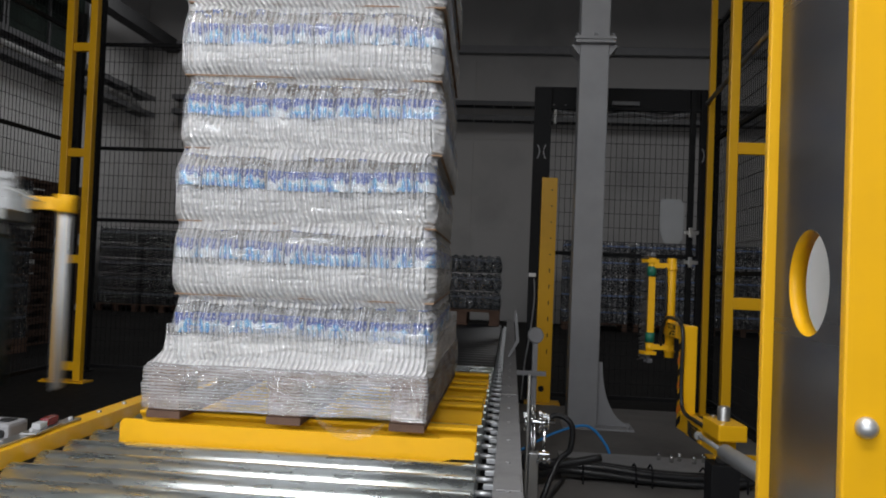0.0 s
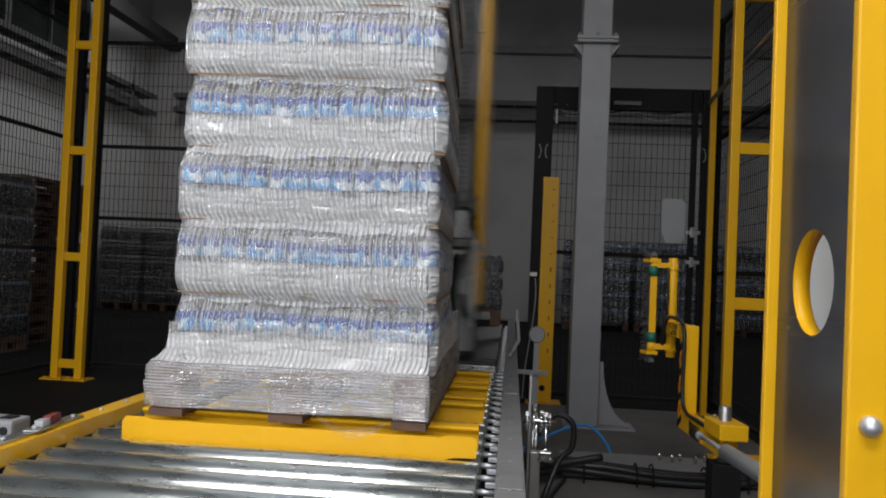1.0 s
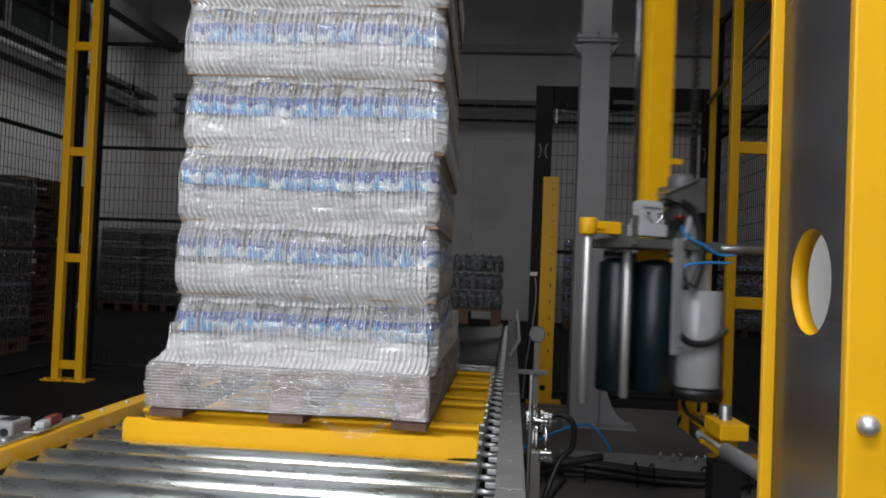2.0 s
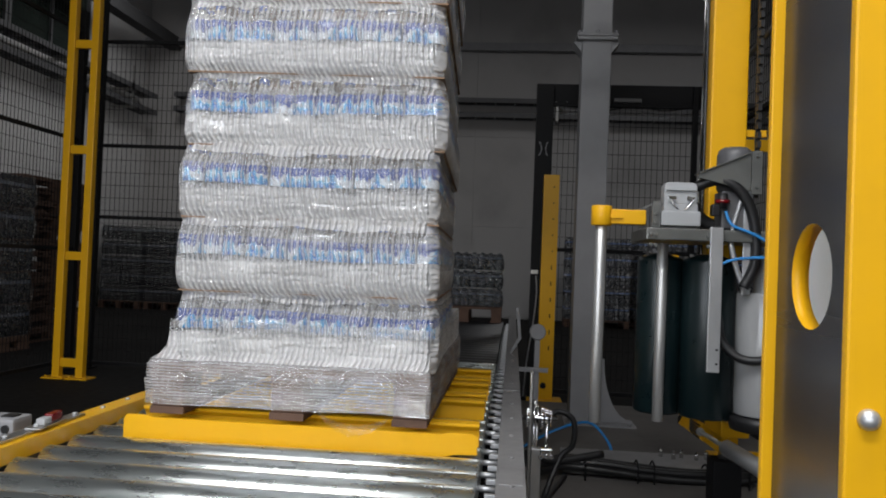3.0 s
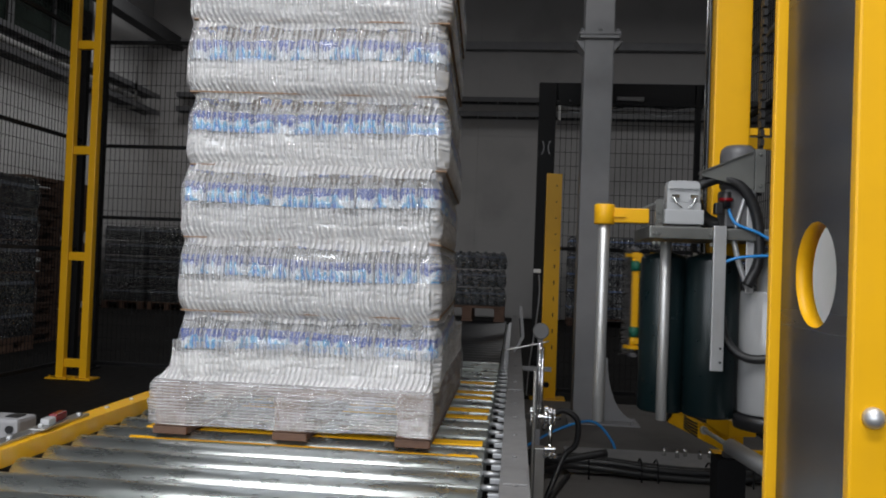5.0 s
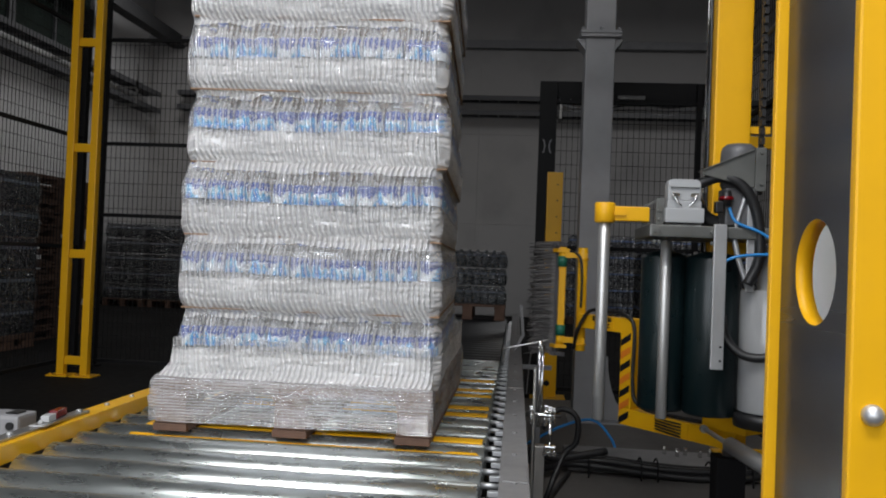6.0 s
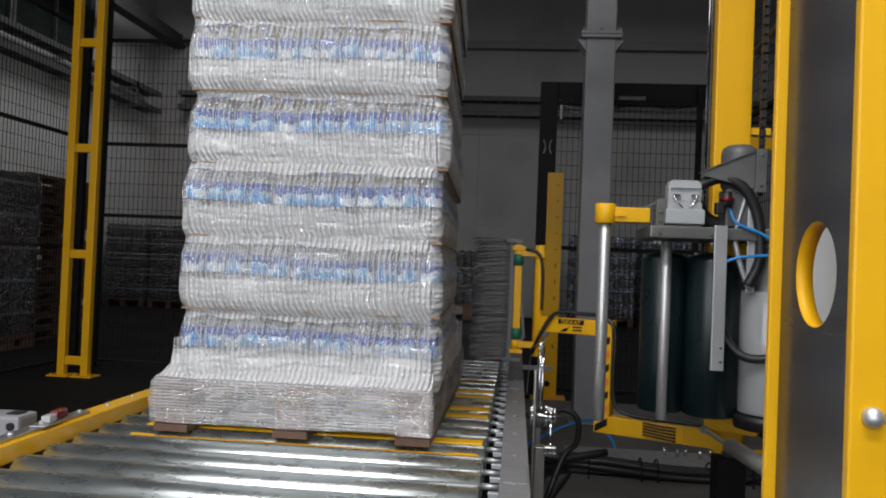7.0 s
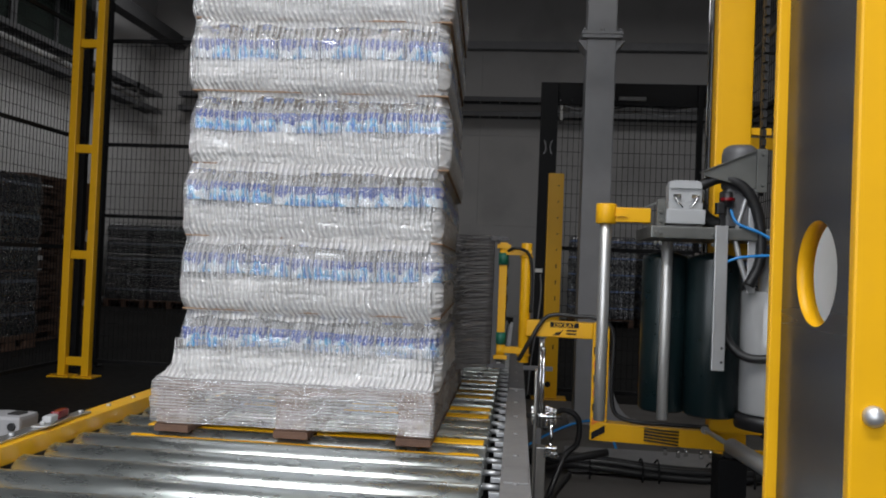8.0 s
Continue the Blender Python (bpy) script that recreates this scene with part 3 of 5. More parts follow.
BLADES = [ROLL_Y0 + (k + 0.5) * PITCH for k in (8, 11, 12, 14, 15, 17)]


def lift_table():
    """Yellow lifting blades in the gaps between rollers, with a folded front plate and a frame below."""
    t = thing("pallet_lift", "yellow steel lifting table between the conveyor rollers", "lift table")
    for y in BLADES:
        bm = B()
        prism(bm, [(y - 0.011, 0.41), (y - 0.011, 0.512), (y - 0.028, 0.526), (y - 0.028, 0.531), (y - 0.025, 0.534), (y + 0.025, 0.534), (y + 0.028, 0.531), (y + 0.028, 0.526), (y + 0.011, 0.512), (y + 0.011, 0.41)], "x", -1.085, -0.078)
        part("lifting_beam", bm, YELLOW, t)
    bm = B()
    # front plate with rounded upper corners and a rounded notch at one end
    out = [(-1.09, 0.455), (-1.09, 0.515), (-1.08, 0.53), (-1.02, 0.53), (-1.0, 0.524), (-0.18, 0.524), (-0.16, 0.53), (-0.09, 0.53), (-0.078, 0.52), (-0.078, 0.472), (-0.14, 0.47), (-0.165, 0.463), (-0.18, 0.448), (-0.98, 0.448), (-0.99, 0.455)]
    prism(bm, out, "y", 2.160, 2.165)
    box(bm, -1.02, -0.18, 2.165, 2.184, 0.515, 0.5225)
    part("front_plate", bm, YELLOW, t)
    bm = B()
    for x in (-0.95, -0.27):
        box(bm, x - 0.03, x + 0.03, 2.168, 3.5, 0.375, 0.409, 0.004)
        box(bm, x - 0.03, x + 0.03, 2.1655, 2.172, 0.375, 0.5)
    part("frame", bm, YELLOW, t)
    return t


# ---------------------------------------------------------------- loads
def pallet_parts(t, w, l, h=0.144):
    """A wooden pallet from (0,0) to (w,l): deck boards, stringers, blocks, bottom boards."""
    for i in range(7):
        bm = B()
        y = i * (l - 0.1) / 6
        box(bm, 0, w, y, y + 0.1, h - 0.022, h, 0.003)
        part("deck_board", bm, WOOD, t)
    for x in (0, (w - 0.1) / 2, w - 0.1):
        bm = B()
        box(bm, x, x + 0.1, 0, l, h - 0.044, h - 0.0225, 0.003)
        part("stringer", bm, WOOD, t)
        for y in (0, (l - 0.14) / 2, l - 0.14):
            bm = B()
            box(bm, x + 0.004, x + 0.096, y + 0.002, y + 0.138, 0.0225, h - 0.0445, 0.004)
            part("block", bm, WOOD, t)
        bm = B()
        box(bm, x, x + 0.1, 0, l, 0, 0.022, 0.003)
        part("bottom_board", bm, WOOD, t)


def bottle_rings(h, r):
    """A ribbed bottle's outline, height and radius."""
    rings = [(0, r * 0.8), (0.006, r * 0.97)]
    z = 0.012
    while z < h * 0.42:
        rings += [(z, r), (z + 0.007, r), (z + 0.0095, r * 0.95), (z + 0.012, r * 0.95)]
        z += 0.0145
    rings += [(h * 0.45, r), (h * 0.755, r), (h * 0.80, r * 0.9), (h * 0.855, r * 0.62), (h * 0.895, r * 0.42), (h * 0.915, r * 0.40)]
    return rings


LAYER = 0.2105


def bottle_meshes(h, r, seg=12):
    bm = B()
    lathe(bm, bottle_rings(h, r), seg=seg)
    lathe(bm, [(h * 0.475, r * 1.015), (h * 0.75, r * 1.015)], seg=seg, mi=1, caps=False)
    lathe(bm, [(h * 0.915, r * 0.5), (h * 0.985, r * 0.5), (h, r * 0.42)], seg=10, mi=2)
    me = bpy.data.meshes.new("bottle")
    bm.to_mesh(me)
    bm.free()
    for m in (BOTTLE, LABEL, CAP_BLUE):
        me.materials.append(m)
    return me


def film_wall(bm, w, l, z0, layers, layer, seed, gap=0.0115, lean=(0.0, 0.0), amp=0.004):
    """Stretch film drawn round a block of bottle layers: hugging each layer, sinking in at the bottle necks, creased."""
    rows = []
    per = 13
    step = 0.014
    ring = []
    r = 0.03
    pts = [(r, 0), (w - r, 0), (w, r), (w, l - r), (w - r, l), (r, l), (0, l - r), (0, r)]
    for i, (x, y) in enumerate(pts):
        nx, ny = pts[(i + 1) % len(pts)]
        n = max(1, int(math.hypot(nx - x, ny - y) / step))
        for k in range(n):
            ring.append((x + (nx - x) * k / n, y + (ny - y) * k / n))
    total = layers * per
    for j in range(total + 1):
        f = (j % per) / per
        if f < 0.06:
            inset = gap * 0.75
        elif f < 0.64:
            inset = 0.0 if f > 0.12 else gap * 0.2
        else:
            inset = gap * min(1.0, (f - 0.64) / 0.3)
        z = z0 + layer * j / per
        lay = min(j // per, layers - 1)
        sx = 0.006 * math.sin(lay * 2.3 + seed) + lean[0] * (z - z0)
        sy = 0.005 * math.cos(lay * 1.7 + seed) + lean[1] * (z - z0)
        row = []
        for x, y in ring:
            cx, cy = x - w / 2, y - l / 2
            q = Vector((x * 9, y * 9, z * 14 + seed))
            fine = Vector((x * 75, y * 75, z * 9 + seed + lay * 3))
            push = amp * noise.noise(q) + 0.0026 * noise.noise(fine)
            k = (1 - 2 * (inset - push) / w)
            sag = 0.004 * math.sin(x * 5 + lay * 1.9 + seed)
            row.append(bm.verts.new((w / 2 + cx * k + sx, l / 2 + cy * (1 - 2 * (inset - push) / l) + sy, z + sag)))
        rows.append(row)
    n = len(ring)
    for lo, hi in zip(rows, rows[1:]):
        for i in range(n):
            bm.faces.new((lo[i], lo[(i + 1) % n], hi[(i + 1) % n], hi[i])).smooth = True
    return bm


def main_load():
    """The wrapped pallet of bottled water: pallet, seven layers, layer pads, and the stretch film."""
    w, l, n = 0.8, 1.2, 7
    t = thing("water_pallet", "wooden pallet of blue-labelled water bottles wrapped in clear film", "pallet load", m=pose(-1.02, 2.17, ROLL_TOP))
    pallet_parts(t, w, l)
    # the load sits a little askew on its pallet
    askew = Matrix.Translation((w / 2 + 0.008, 0, 0)) @ Matrix.Rotation(radians(2.3), 4, "Z") @ Matrix.Translation((-w / 2, 0, 0))
    rng = random.Random(4)
    me = bottle_meshes(0.203, 0.031, 14)
    inner = B()
    bx, by = 0.05, 0.022
    nx, ny = 12, 18
    sxp, syp = (w - bx - 0.0) / nx, (l - 2 * by) / ny
    for k in range(n):
        z = 0.15 + k * LAYER
        ox, oy = 0.005 * math.sin(k * 2.3 + 1.0), 0.004 * math.cos(k * 1.7 + 1.0)
        for i in range(nx):
            for j in range(ny):
                if not (j == 0 or i == nx - 1 or (i == 0 and j < 6)):
                    continue
                p = askew @ Vector((bx + sxp * (i + 0.5) + ox + rng.uniform(-.002, .002), by + syp * (j + 0.5) + oy + rng.uniform(-.003, .003), z + 0.005 * math.sin(i * 0.5 + k)))
                if j == 0:
                    ob = new("bottle", me)
                    ob.parent, ob.location = t, p
                    ob.rotation_euler = (rng.uniform(-.03, .03), rng.uniform(-.03, .03), rng.uniform(0, 6.28))
                else:
                    tmp = bmesh.new()
                    tmp.from_mesh(me)
                    bmesh.ops.transform(tmp, matrix=pose(*p, 0, 0, rng.uniform(0, 360)), verts=tmp.verts)
                    tmp.to_mesh(SCRATCH)
                    tmp.free()
                    inner.from_mesh(SCRATCH)
        # solid block for the inner bottles, the shade between them in its grey
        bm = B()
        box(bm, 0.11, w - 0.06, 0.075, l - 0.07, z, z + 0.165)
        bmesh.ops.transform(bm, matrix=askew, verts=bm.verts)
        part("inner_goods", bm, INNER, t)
        if k:
            bm = B()
            box(bm, 0.06 + ox, w + 0.004 + ox, 0.02 + oy, l - 0.02, z - 0.006, z - 0.002)
            bmesh.ops.transform(bm, matrix=askew, verts=bm.verts)
            part("layer_pad", bm, CARD, t, "thin brown card between layers")
    tagged(part("bottle_rows", inner, (BOTTLE, LABEL_ROW, CAP_BLUE), t), kind="stuff")
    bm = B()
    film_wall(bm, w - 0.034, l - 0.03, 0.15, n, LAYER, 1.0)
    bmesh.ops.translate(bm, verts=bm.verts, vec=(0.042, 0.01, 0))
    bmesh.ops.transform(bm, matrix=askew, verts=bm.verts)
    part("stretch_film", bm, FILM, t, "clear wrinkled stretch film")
    # the film's gathered foot: flares from the lowest layer over the pallet's deck
    bm = B()
    rows = []
    prof = [(0.0215, 0.27), (0.0205, 0.225), (0.0165, 0.195), (0.009, 0.172), (0.0, 0.158), (-0.01, 0.152), (-0.018, 0.145), (-0.02, 0.12), (-0.015, 0.107), (-0.024, 0.10), (-0.022, 0.06), (-0.018, 0.032)]
    per = []
    for i in range(60):
        per.append((i / 60, 0.0))
    for i in range(90):
        per.append((1.0, i / 90))
    for i in range(60):
        per.append((1 - i / 60, 1.0))
    for i in range(90):
        per.append((0.0, 1 - i / 90))
    for inset, z in prof:
        row = []
        for u, v in per:
            left = inset * 1.95 if inset > 0 else inset * 0.35
            right = inset * 0.1 if inset > 0 else inset * 0.35
            x, y = left + u * (w - left - right), inset * 0.8 + v * (l - 1.6 * inset)
            # tight at the far edge, flaring where the pallet stands out
            a = 0.004 * noise.noise(Vector((x * 14, y * 14, z * 60))) + 0.002 * noise.noise(Vector((x * 60, y * 60, z * 20)))
            row.append(bm.verts.new((x + a * (1 if u > 0.5 else -1), y - a * (1 if v < 0.5 else -1), z + 0.006 * noise.noise(Vector((x * 4, y * 4, 7))))))
        rows.append(row)
    m = len(per)
    for q, (hi, lo) in enumerate(zip(rows, rows[1:])):
        for i in range(m):
            f = bm.faces.new((lo[i], lo[(i + 1) % m], hi[(i + 1) % m], hi[i]))
            f.smooth, f.material_index = True, 0 if q < 4 else 1
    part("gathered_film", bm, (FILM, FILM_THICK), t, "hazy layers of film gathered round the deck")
    # a loose film end hanging in front of the lifting plate
    bm = B()
    top, low = [], []
    for i in range(25):
        u = i / 24
        x = 0.5 + 0.2 * u
        drop = 0.052 * math.sin(math.pi * u) ** 0.8
        y = -0.03 - 0.012 * math.sin(math.pi * u) + 0.003 * math.sin(u * 40)
        top.append(bm.verts.new((x, y + 0.006, 0.034 - drop * 0.55)))
        low.append(bm.verts.new((x, y, 0.03 - drop)))
    for i in range(24):
        bm.faces.new((low[i], low[i + 1], top[i + 1], top[i])).smooth = True
    part("film_end", bm, FILM_LOOSE, t, "loose crumpled film end")
    return t


SCRATCH = bpy.data.meshes.new("scratch")


def far_load(name, label, x, y, z, w, l, layers, layer, turn=0, group="stored water pallets", bottle_w=0.088, goods=None):
    """A stored pallet: wooden pallet, layers of bottle packs with blue bands, a film skin."""
    t = thing(name, label, "pallet load", group, m=pose(x, y, z, 0, 0, turn))
    pallet_parts(t, w, l)
    for k in range(layers):
        za = 0.148 + k * layer
        bm = B()
        n = int(w / bottle_w)
        m = int(l / bottle_w)
        rings = [(0, 0.42), (0.05, 0.49), (0.6, 0.49), (0.62, 0.5), (0.72, 0.5), (0.73, 0.47), (0.86, 0.24), (0.97, 0.2)]
        for i in range(n):
            for j in range(m):
                if j in (0,) or i in (0, n - 1):
                    c = Matrix.Translation((w * (i + 0.5) / n, l * (j + 0.5) / m, za + 0.004))
                    s = w / n
                    lathe(bm, [(a * layer * 0.97, r * s) for a, r in rings[:4]], c, 8, 0, caps=False)
                    lathe(bm, [(a * layer * 0.97, r * s) for a, r in rings[3:5]], c, 8, 1, caps=False)
                    lathe(bm, [(a * layer * 0.97, r * s) for a, r in rings[4:]], c, 8, 0)
        box(bm, 0.07, w - 0.07, 0.07, l - 0.07, za, za + layer * 0.9)
        part("bottle_layer", bm, goods or (PACK_SHADED, LABEL_SHADED), t)
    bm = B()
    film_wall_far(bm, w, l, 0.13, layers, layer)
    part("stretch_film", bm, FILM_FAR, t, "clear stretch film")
    return t


def film_wall_far(bm, w, l, z0, layers, layer):
    rows = []
    for j in range(layers * 4 + 1):
        z = z0 + layer * j / 4
        inset = (0.012, -0.004, -0.006, 0.004)[j % 4]
        row = []
        for a, b2 in ((0, 0), (1, 0), (1, 1), (0, 1)):
            for q in range(10):
                c, d = {(0, 0): (a + q / 10, 0), (1, 0): (1, q / 10), (1, 1): (1 - q / 10, 1), (0, 1): (0, 1 - q / 10)}[(a, b2)]
                e = inset + 0.012 * noise.noise(Vector((c * 9, d * 9, z * 8)))
                row.append(bm.verts.new((e + c * (w - 2 * e), e + d * (l - 2 * e), z)))
        rows.append(row)
    for lo, hi in zip(rows, rows[1:]):
        for i in range(40):
            bm.faces.new((lo[i], lo[(i + 1) % 40], hi[(i + 1) % 40], hi[i])).smooth = True
    bm.faces.new(rows[-1])


# ---------------------------------------------------------------- orbiting film carriage
HUB = (-0.61, 2.6)


def wrapper_arm():
    """Rotating arm: top boom, two hanging masts, and the film carriage with its rolls. Built as it stands when parked; origin on the orbit's axis."""
    t = thing("wrapping_arm", "rotating yellow wrapper arm with film carriage hanging beside the pallet", "wrapping machine", m=pose(*HUB, 0))
    hx, hy = HUB

    def L(x, y, z):
        return (sq(x) - hx, y - hy, z)
    bm = B()
    prism(bm, [(-0.15, -0.12), (1.86, -0.3), (1.86, -0.08), (-0.15, 0.12)], "z", 3.25, 3.45)
    part("boom", bm, YELLOW, t)
    bm = B()
    rod(bm, (0, 0, 3.45), (0, 0, 3.72), 0.22, 32, chamfer=0.01)
    part("slew_ring", bm, STEEL, t, "steel slewing ring")
    # inner mast
    bm = B()
    mx, my = 1.28, 0.0
    box(bm, mx - 0.058, mx + 0.056, my - 0.042, my + 0.042, 1.10, 3.27, 0.006)
    box(bm, mx + 0.052, mx + 0.12, my - 0.03, my - 0.01, 1.5, 1.522)
    inner = part("mast", bm, YELLOW, t, "yellow box-section mast")
    bm = B()
    box(bm, mx - 0.066, mx - 0.059, my + 0.004, my + 0.042, 1.1, 3.26, 0.002)
    part("guide_rail", bm, DARK_STEEL, inner, "dark steel guide rail")
    bm = B()
    rod(bm, (mx - 0.069, my + 0.03, 1.1), (mx - 0.069, my + 0.03, 3.26), 0.0035, 10)
    part("guide_rod", bm, CHROME, inner, "bright guide rod")
    # outer mast with its cable channel and belt
    bm = B()
    ox, oy = 1.8, -0.2
    box(bm, ox - 0.05, ox + 0.05, oy - 0.04, oy + 0.04, 0.85, 3.27, 0.006)
    mast = part("mast", bm, YELLOW, t, "yellow box-section mast")
    bm = B()
    box(bm, ox - 0.062, ox - 0.051, oy + 0.0, oy + 0.038, 0.87, 3.26, 0.002)
    part("guide_rail", bm, DARK_STEEL, mast, "dark steel guide rail")
    bm = B()
    box(bm, ox + 0.052, ox + 0.085, oy - 0.042, oy + 0.035, 0.95, 3.2, 0.004)
    part("channel", bm, GREY_PLASTIC, mast, "pale cable channel")
    bm = B()
    box(bm, ox + 0.088, ox + 0.13, oy - 0.005, oy + 0.03, 0.93, 3.2)
    for i in range(90):
        box(bm, ox + 0.1, ox + 0.13, oy - 0.02, oy + 0.02, 0.95 + i * 0.025, 0.967 + i * 0.025, 0.0)
    part("chain", bm, BLACK_RUBBER, mast, "black link chain")
    bm = B()
    hose(bm, [(mx + 0.15, my - 0.04, 1.17), (ox - 0.03, oy + 0.01, 1.17)], 0.02, 8, 2)
    part("cross_arm", bm, STEEL, t)
    # carriage
    c = B()
    box(c, *span(hx, .40, .86), *span(hy, 2.32, 2.62), 1.15, 1.185, 0.004)
    prism(c, [(sq(.345) - hx, 1.224), (sq(.435) - hx, 1.264), (sq(.435) - hx, 1.258), (sq(.345) - hx, 1.218)], "y", 2.42 - hy, 2.5 - hy)
    box(c, *span(hx, .42, .445), *span(hy, 2.33, 2.336), 1.186, 1.264)
    box(c, *span(hx, .39, .42), *span(hy, 2.42, 2.426), 1.186, 1.236)
    for z in (1.2, 1.225):
        bolt(c, L(.432, 2.33, z), (0, -1, 0), 0.006, 0.006)
    prism(c, [(sq(.565) - hx, 1.346), (sq(.73) - hx, 1.409), (sq(.73) - hx, 1.30), (sq(.565) - hx, 1.335)], "y", 2.322 - hy, 2.328 - hy)
    prism(c, [(sq(.565) - hx, 1.3465), (sq(.73) - hx, 1.4095), (sq(.73) - hx, 1.4125), (sq(.565) - hx, 1.3495)], "y", 2.314 - hy, 2.38 - hy)
    box(c, *span(hx, .732, .765), *span(hy, 2.318, 2.324), 1.29, 1.415, 0.001)
    for z in (1.31, 1.4):
        bolt(c, L(.75, 2.318, z), (0, -1, 0), 0.005, 0.005)
    box(c, *span(hx, .72, .76), *span(hy, 2.44, 2.60), 1.19, 1.40, 0.003)
    for bx in (.415, .43, .60):
        for bz in (1.135, 1.165):
            bolt(c, L(bx, 2.319, bz), (0, -1, 0), 0.006, 0.005)
    carriage = part("carriage", c, CARRIAGE_STEEL, t, "steel film carriage frame with bolts")
    bm = B()
    rod(bm, L(.262, 2.4, 1.19), L(.262, 2.4, 1.25), 0.031, 24, chamfer=0.003)
    box(bm, *span(hx, .285, .41), *span(hy, 2.385, 2.415), 1.196, 1.24, 0.004)
    box(bm, *span(hx, .29, .33), *span(hy, 2.377, 2.385), 1.212, 1.222)
    part("arm_clamp", bm, YELLOW, carriage, "yellow clamp arm")
    for x, y, z0, z1, r in ((.262, 2.4, .598, 1.19, .0175), (.478, 2.43, .605, 1.14, .0165)):
        bm = B()
        rod(bm, L(x, y, z0), L(x, y, z1), r, 20, chamfer=0.002)
        rod(bm, L(x, y, z1 - 0.001), L(x, y, z1 + 0.004), r * 0.7, 16)
        part("guide_roller", bm, BRIGHT_STEEL, carriage, "polished steel guide roller")
    for x, y, r in ((.49, 2.51, .07), (.645, 2.46, .08)):
        bm = B()
        lathe(bm, [(.62, r * .5), (.622, r * .93), (.63, r), (1.09, r), (1.10, r * .93), (1.115, r * .3)], Matrix.Translation(L(x, y, 0)), 36)
        part("stretch_roller", bm, TEAL_ROLL, carriage, "dark teal rubber pre-stretch roller")
    bm = B()
    lathe(bm, [(.645, .02), (.645, .085), (.65, .088), (1.0, .088), (1.005, .085), (1.005, .04), (1.12, .04), (1.12, .02)], Matrix.Translation(L(.825, 2.41, 0)), 36)
    part("film_roll", bm, FILM_WHITE, carriage, "pale roll of stretch film")
    bm = B()
    lathe(bm, [(.60, .02), (.60, .095), (.625, .1), (.64, .1), (.643, .03)], Matrix.Translation(L(.825, 2.41, 0)), 30)
    part("roll_seat", bm, BLACK_RUBBER, carriage, "black roll seat")
    bm = B()
    box(bm, *span(hx, .602, .643), *span(hy, 2.30, 2.312), .775, 1.19, 0.002)
    for z in (.80, .84):
        rod(bm, L(.632, 2.297, z), L(.632, 2.3005, z), .0035, 8, mi=1)
    part("flat_bar", bm, (ALU, BLACK_RUBBER), carriage, "drilled flat bar")
    # connector hood and its base
    bm = B()
    prism(bm, [(sq(.457) - hx, 1.255), (sq(.457) - hx, 1.31), (sq(.465) - hx, 1.32), (sq(.553) - hx, 1.32), (sq(.563) - hx, 1.31), (sq(.563) - hx, 1.255)], "y", 2.33 - hy, 2.385 - hy, bevel=0.003)
    box(bm, *span(hx, .462, .558), *span(hy, 2.322, 2.395), 1.296, 1.3)
    part("connector_hood", bm, GREY_PLASTIC, carriage, "light grey connector hood")
    bm = B()
    box(bm, *span(hx, .447, .573), *span(hy, 2.315, 2.40), 1.192, 1.235, 0.004)
    box(bm, *span(hx, .455, .565), *span(hy, 2.325, 2.39), 1.235, 1.256, 0.002)
    part("connector_base", bm, GREY_PLASTIC, carriage, "pale connector base")
    bm = B()
    for s, x in ((1, .48), (-1, .54)):
        box(bm, *span(hx, x - .012, x + .012), *span(hy, 2.316, 2.322), 1.268, 1.278)
        hose(bm, [L(x - s * .008, 2.316, 1.274), L(x + s * .006, 2.312, 1.25), L(x + s * .02, 2.314, 1.24)], 0.0025, 6, 3)
    part("latch", bm, CHROME, carriage, "bright wire latch")
    # drive motor with a rounded head
    bm = B()
    lathe(bm, [(1.3, .045), (1.31, .051), (1.405, .051), (1.422, .047), (1.432, .035), (1.436, .01)], Matrix.Translation(L(.697, 2.385, 0)), 28)
    box(bm, *span(hx, .645, .75), *span(hy, 2.34, 2.43), 1.19, 1.30, 0.006)
    part("motor", bm, MOTOR_GREY, carriage, "grey drive motor")
    bm = B()
    hose(bm, [L(.565, 2.36, 1.31), L(.63, 2.34, 1.33), L(.70, 2.33, 1.30), L(.745, 2.33, 1.22), L(.755, 2.33, 1.1), L(.72, 2.33, 1.02)], 0.016, 10, 8)
    hose(bm, [L(.65, 2.36, .93), L(.665, 2.35, .86), L(.72, 2.33, .815), L(.80, 2.31, .82), L(.87, 2.30, .87)], 0.013, 10, 8)
    hose(bm, [L(.56, 2.4, 1.27), L(.6, 2.42, 1.22), L(.66, 2.42, 1.2), L(.72, 2.42, 1.22)], 0.02, 10, 6)
    part("cable", bm, BLACK_RUBBER, carriage, "thick black cable loops")
    bm = B()
    hose(bm, [L(.655, 2.33, 1.24), L(.675, 2.32, 1.2), L(.74, 2.31, 1.175), L(.82, 2.30, 1.14), L(.90, 2.30, 1.14)], 0.0045, 8, 6)
    hose(bm, [L(.64, 2.31, 1.085), L(.68, 2.30, 1.1), L(.76, 2.30, 1.108), L(.88, 2.30, 1.11)], 0.0045, 8, 6)
    part("air_hose", bm, BLUE_HOSE, carriage, "blue air hose")
    bm = B()
    rod(bm, L(.645, 2.33, 1.245), L(.645, 2.33, 1.29), .014, 16, mi=0)
    rod(bm, L(.645, 2.33, 1.262), L(.645, 2.33, 1.272), .021, 20, mi=1)
    box(bm, *span(hx, .61, .635), *span(hy, 2.32, 2.35), 1.225, 1.258, 0.003)
    part("valve", bm, (BLACK_RUBBER, RED), carriage, "black air valve with a red collar")
    bm = B()
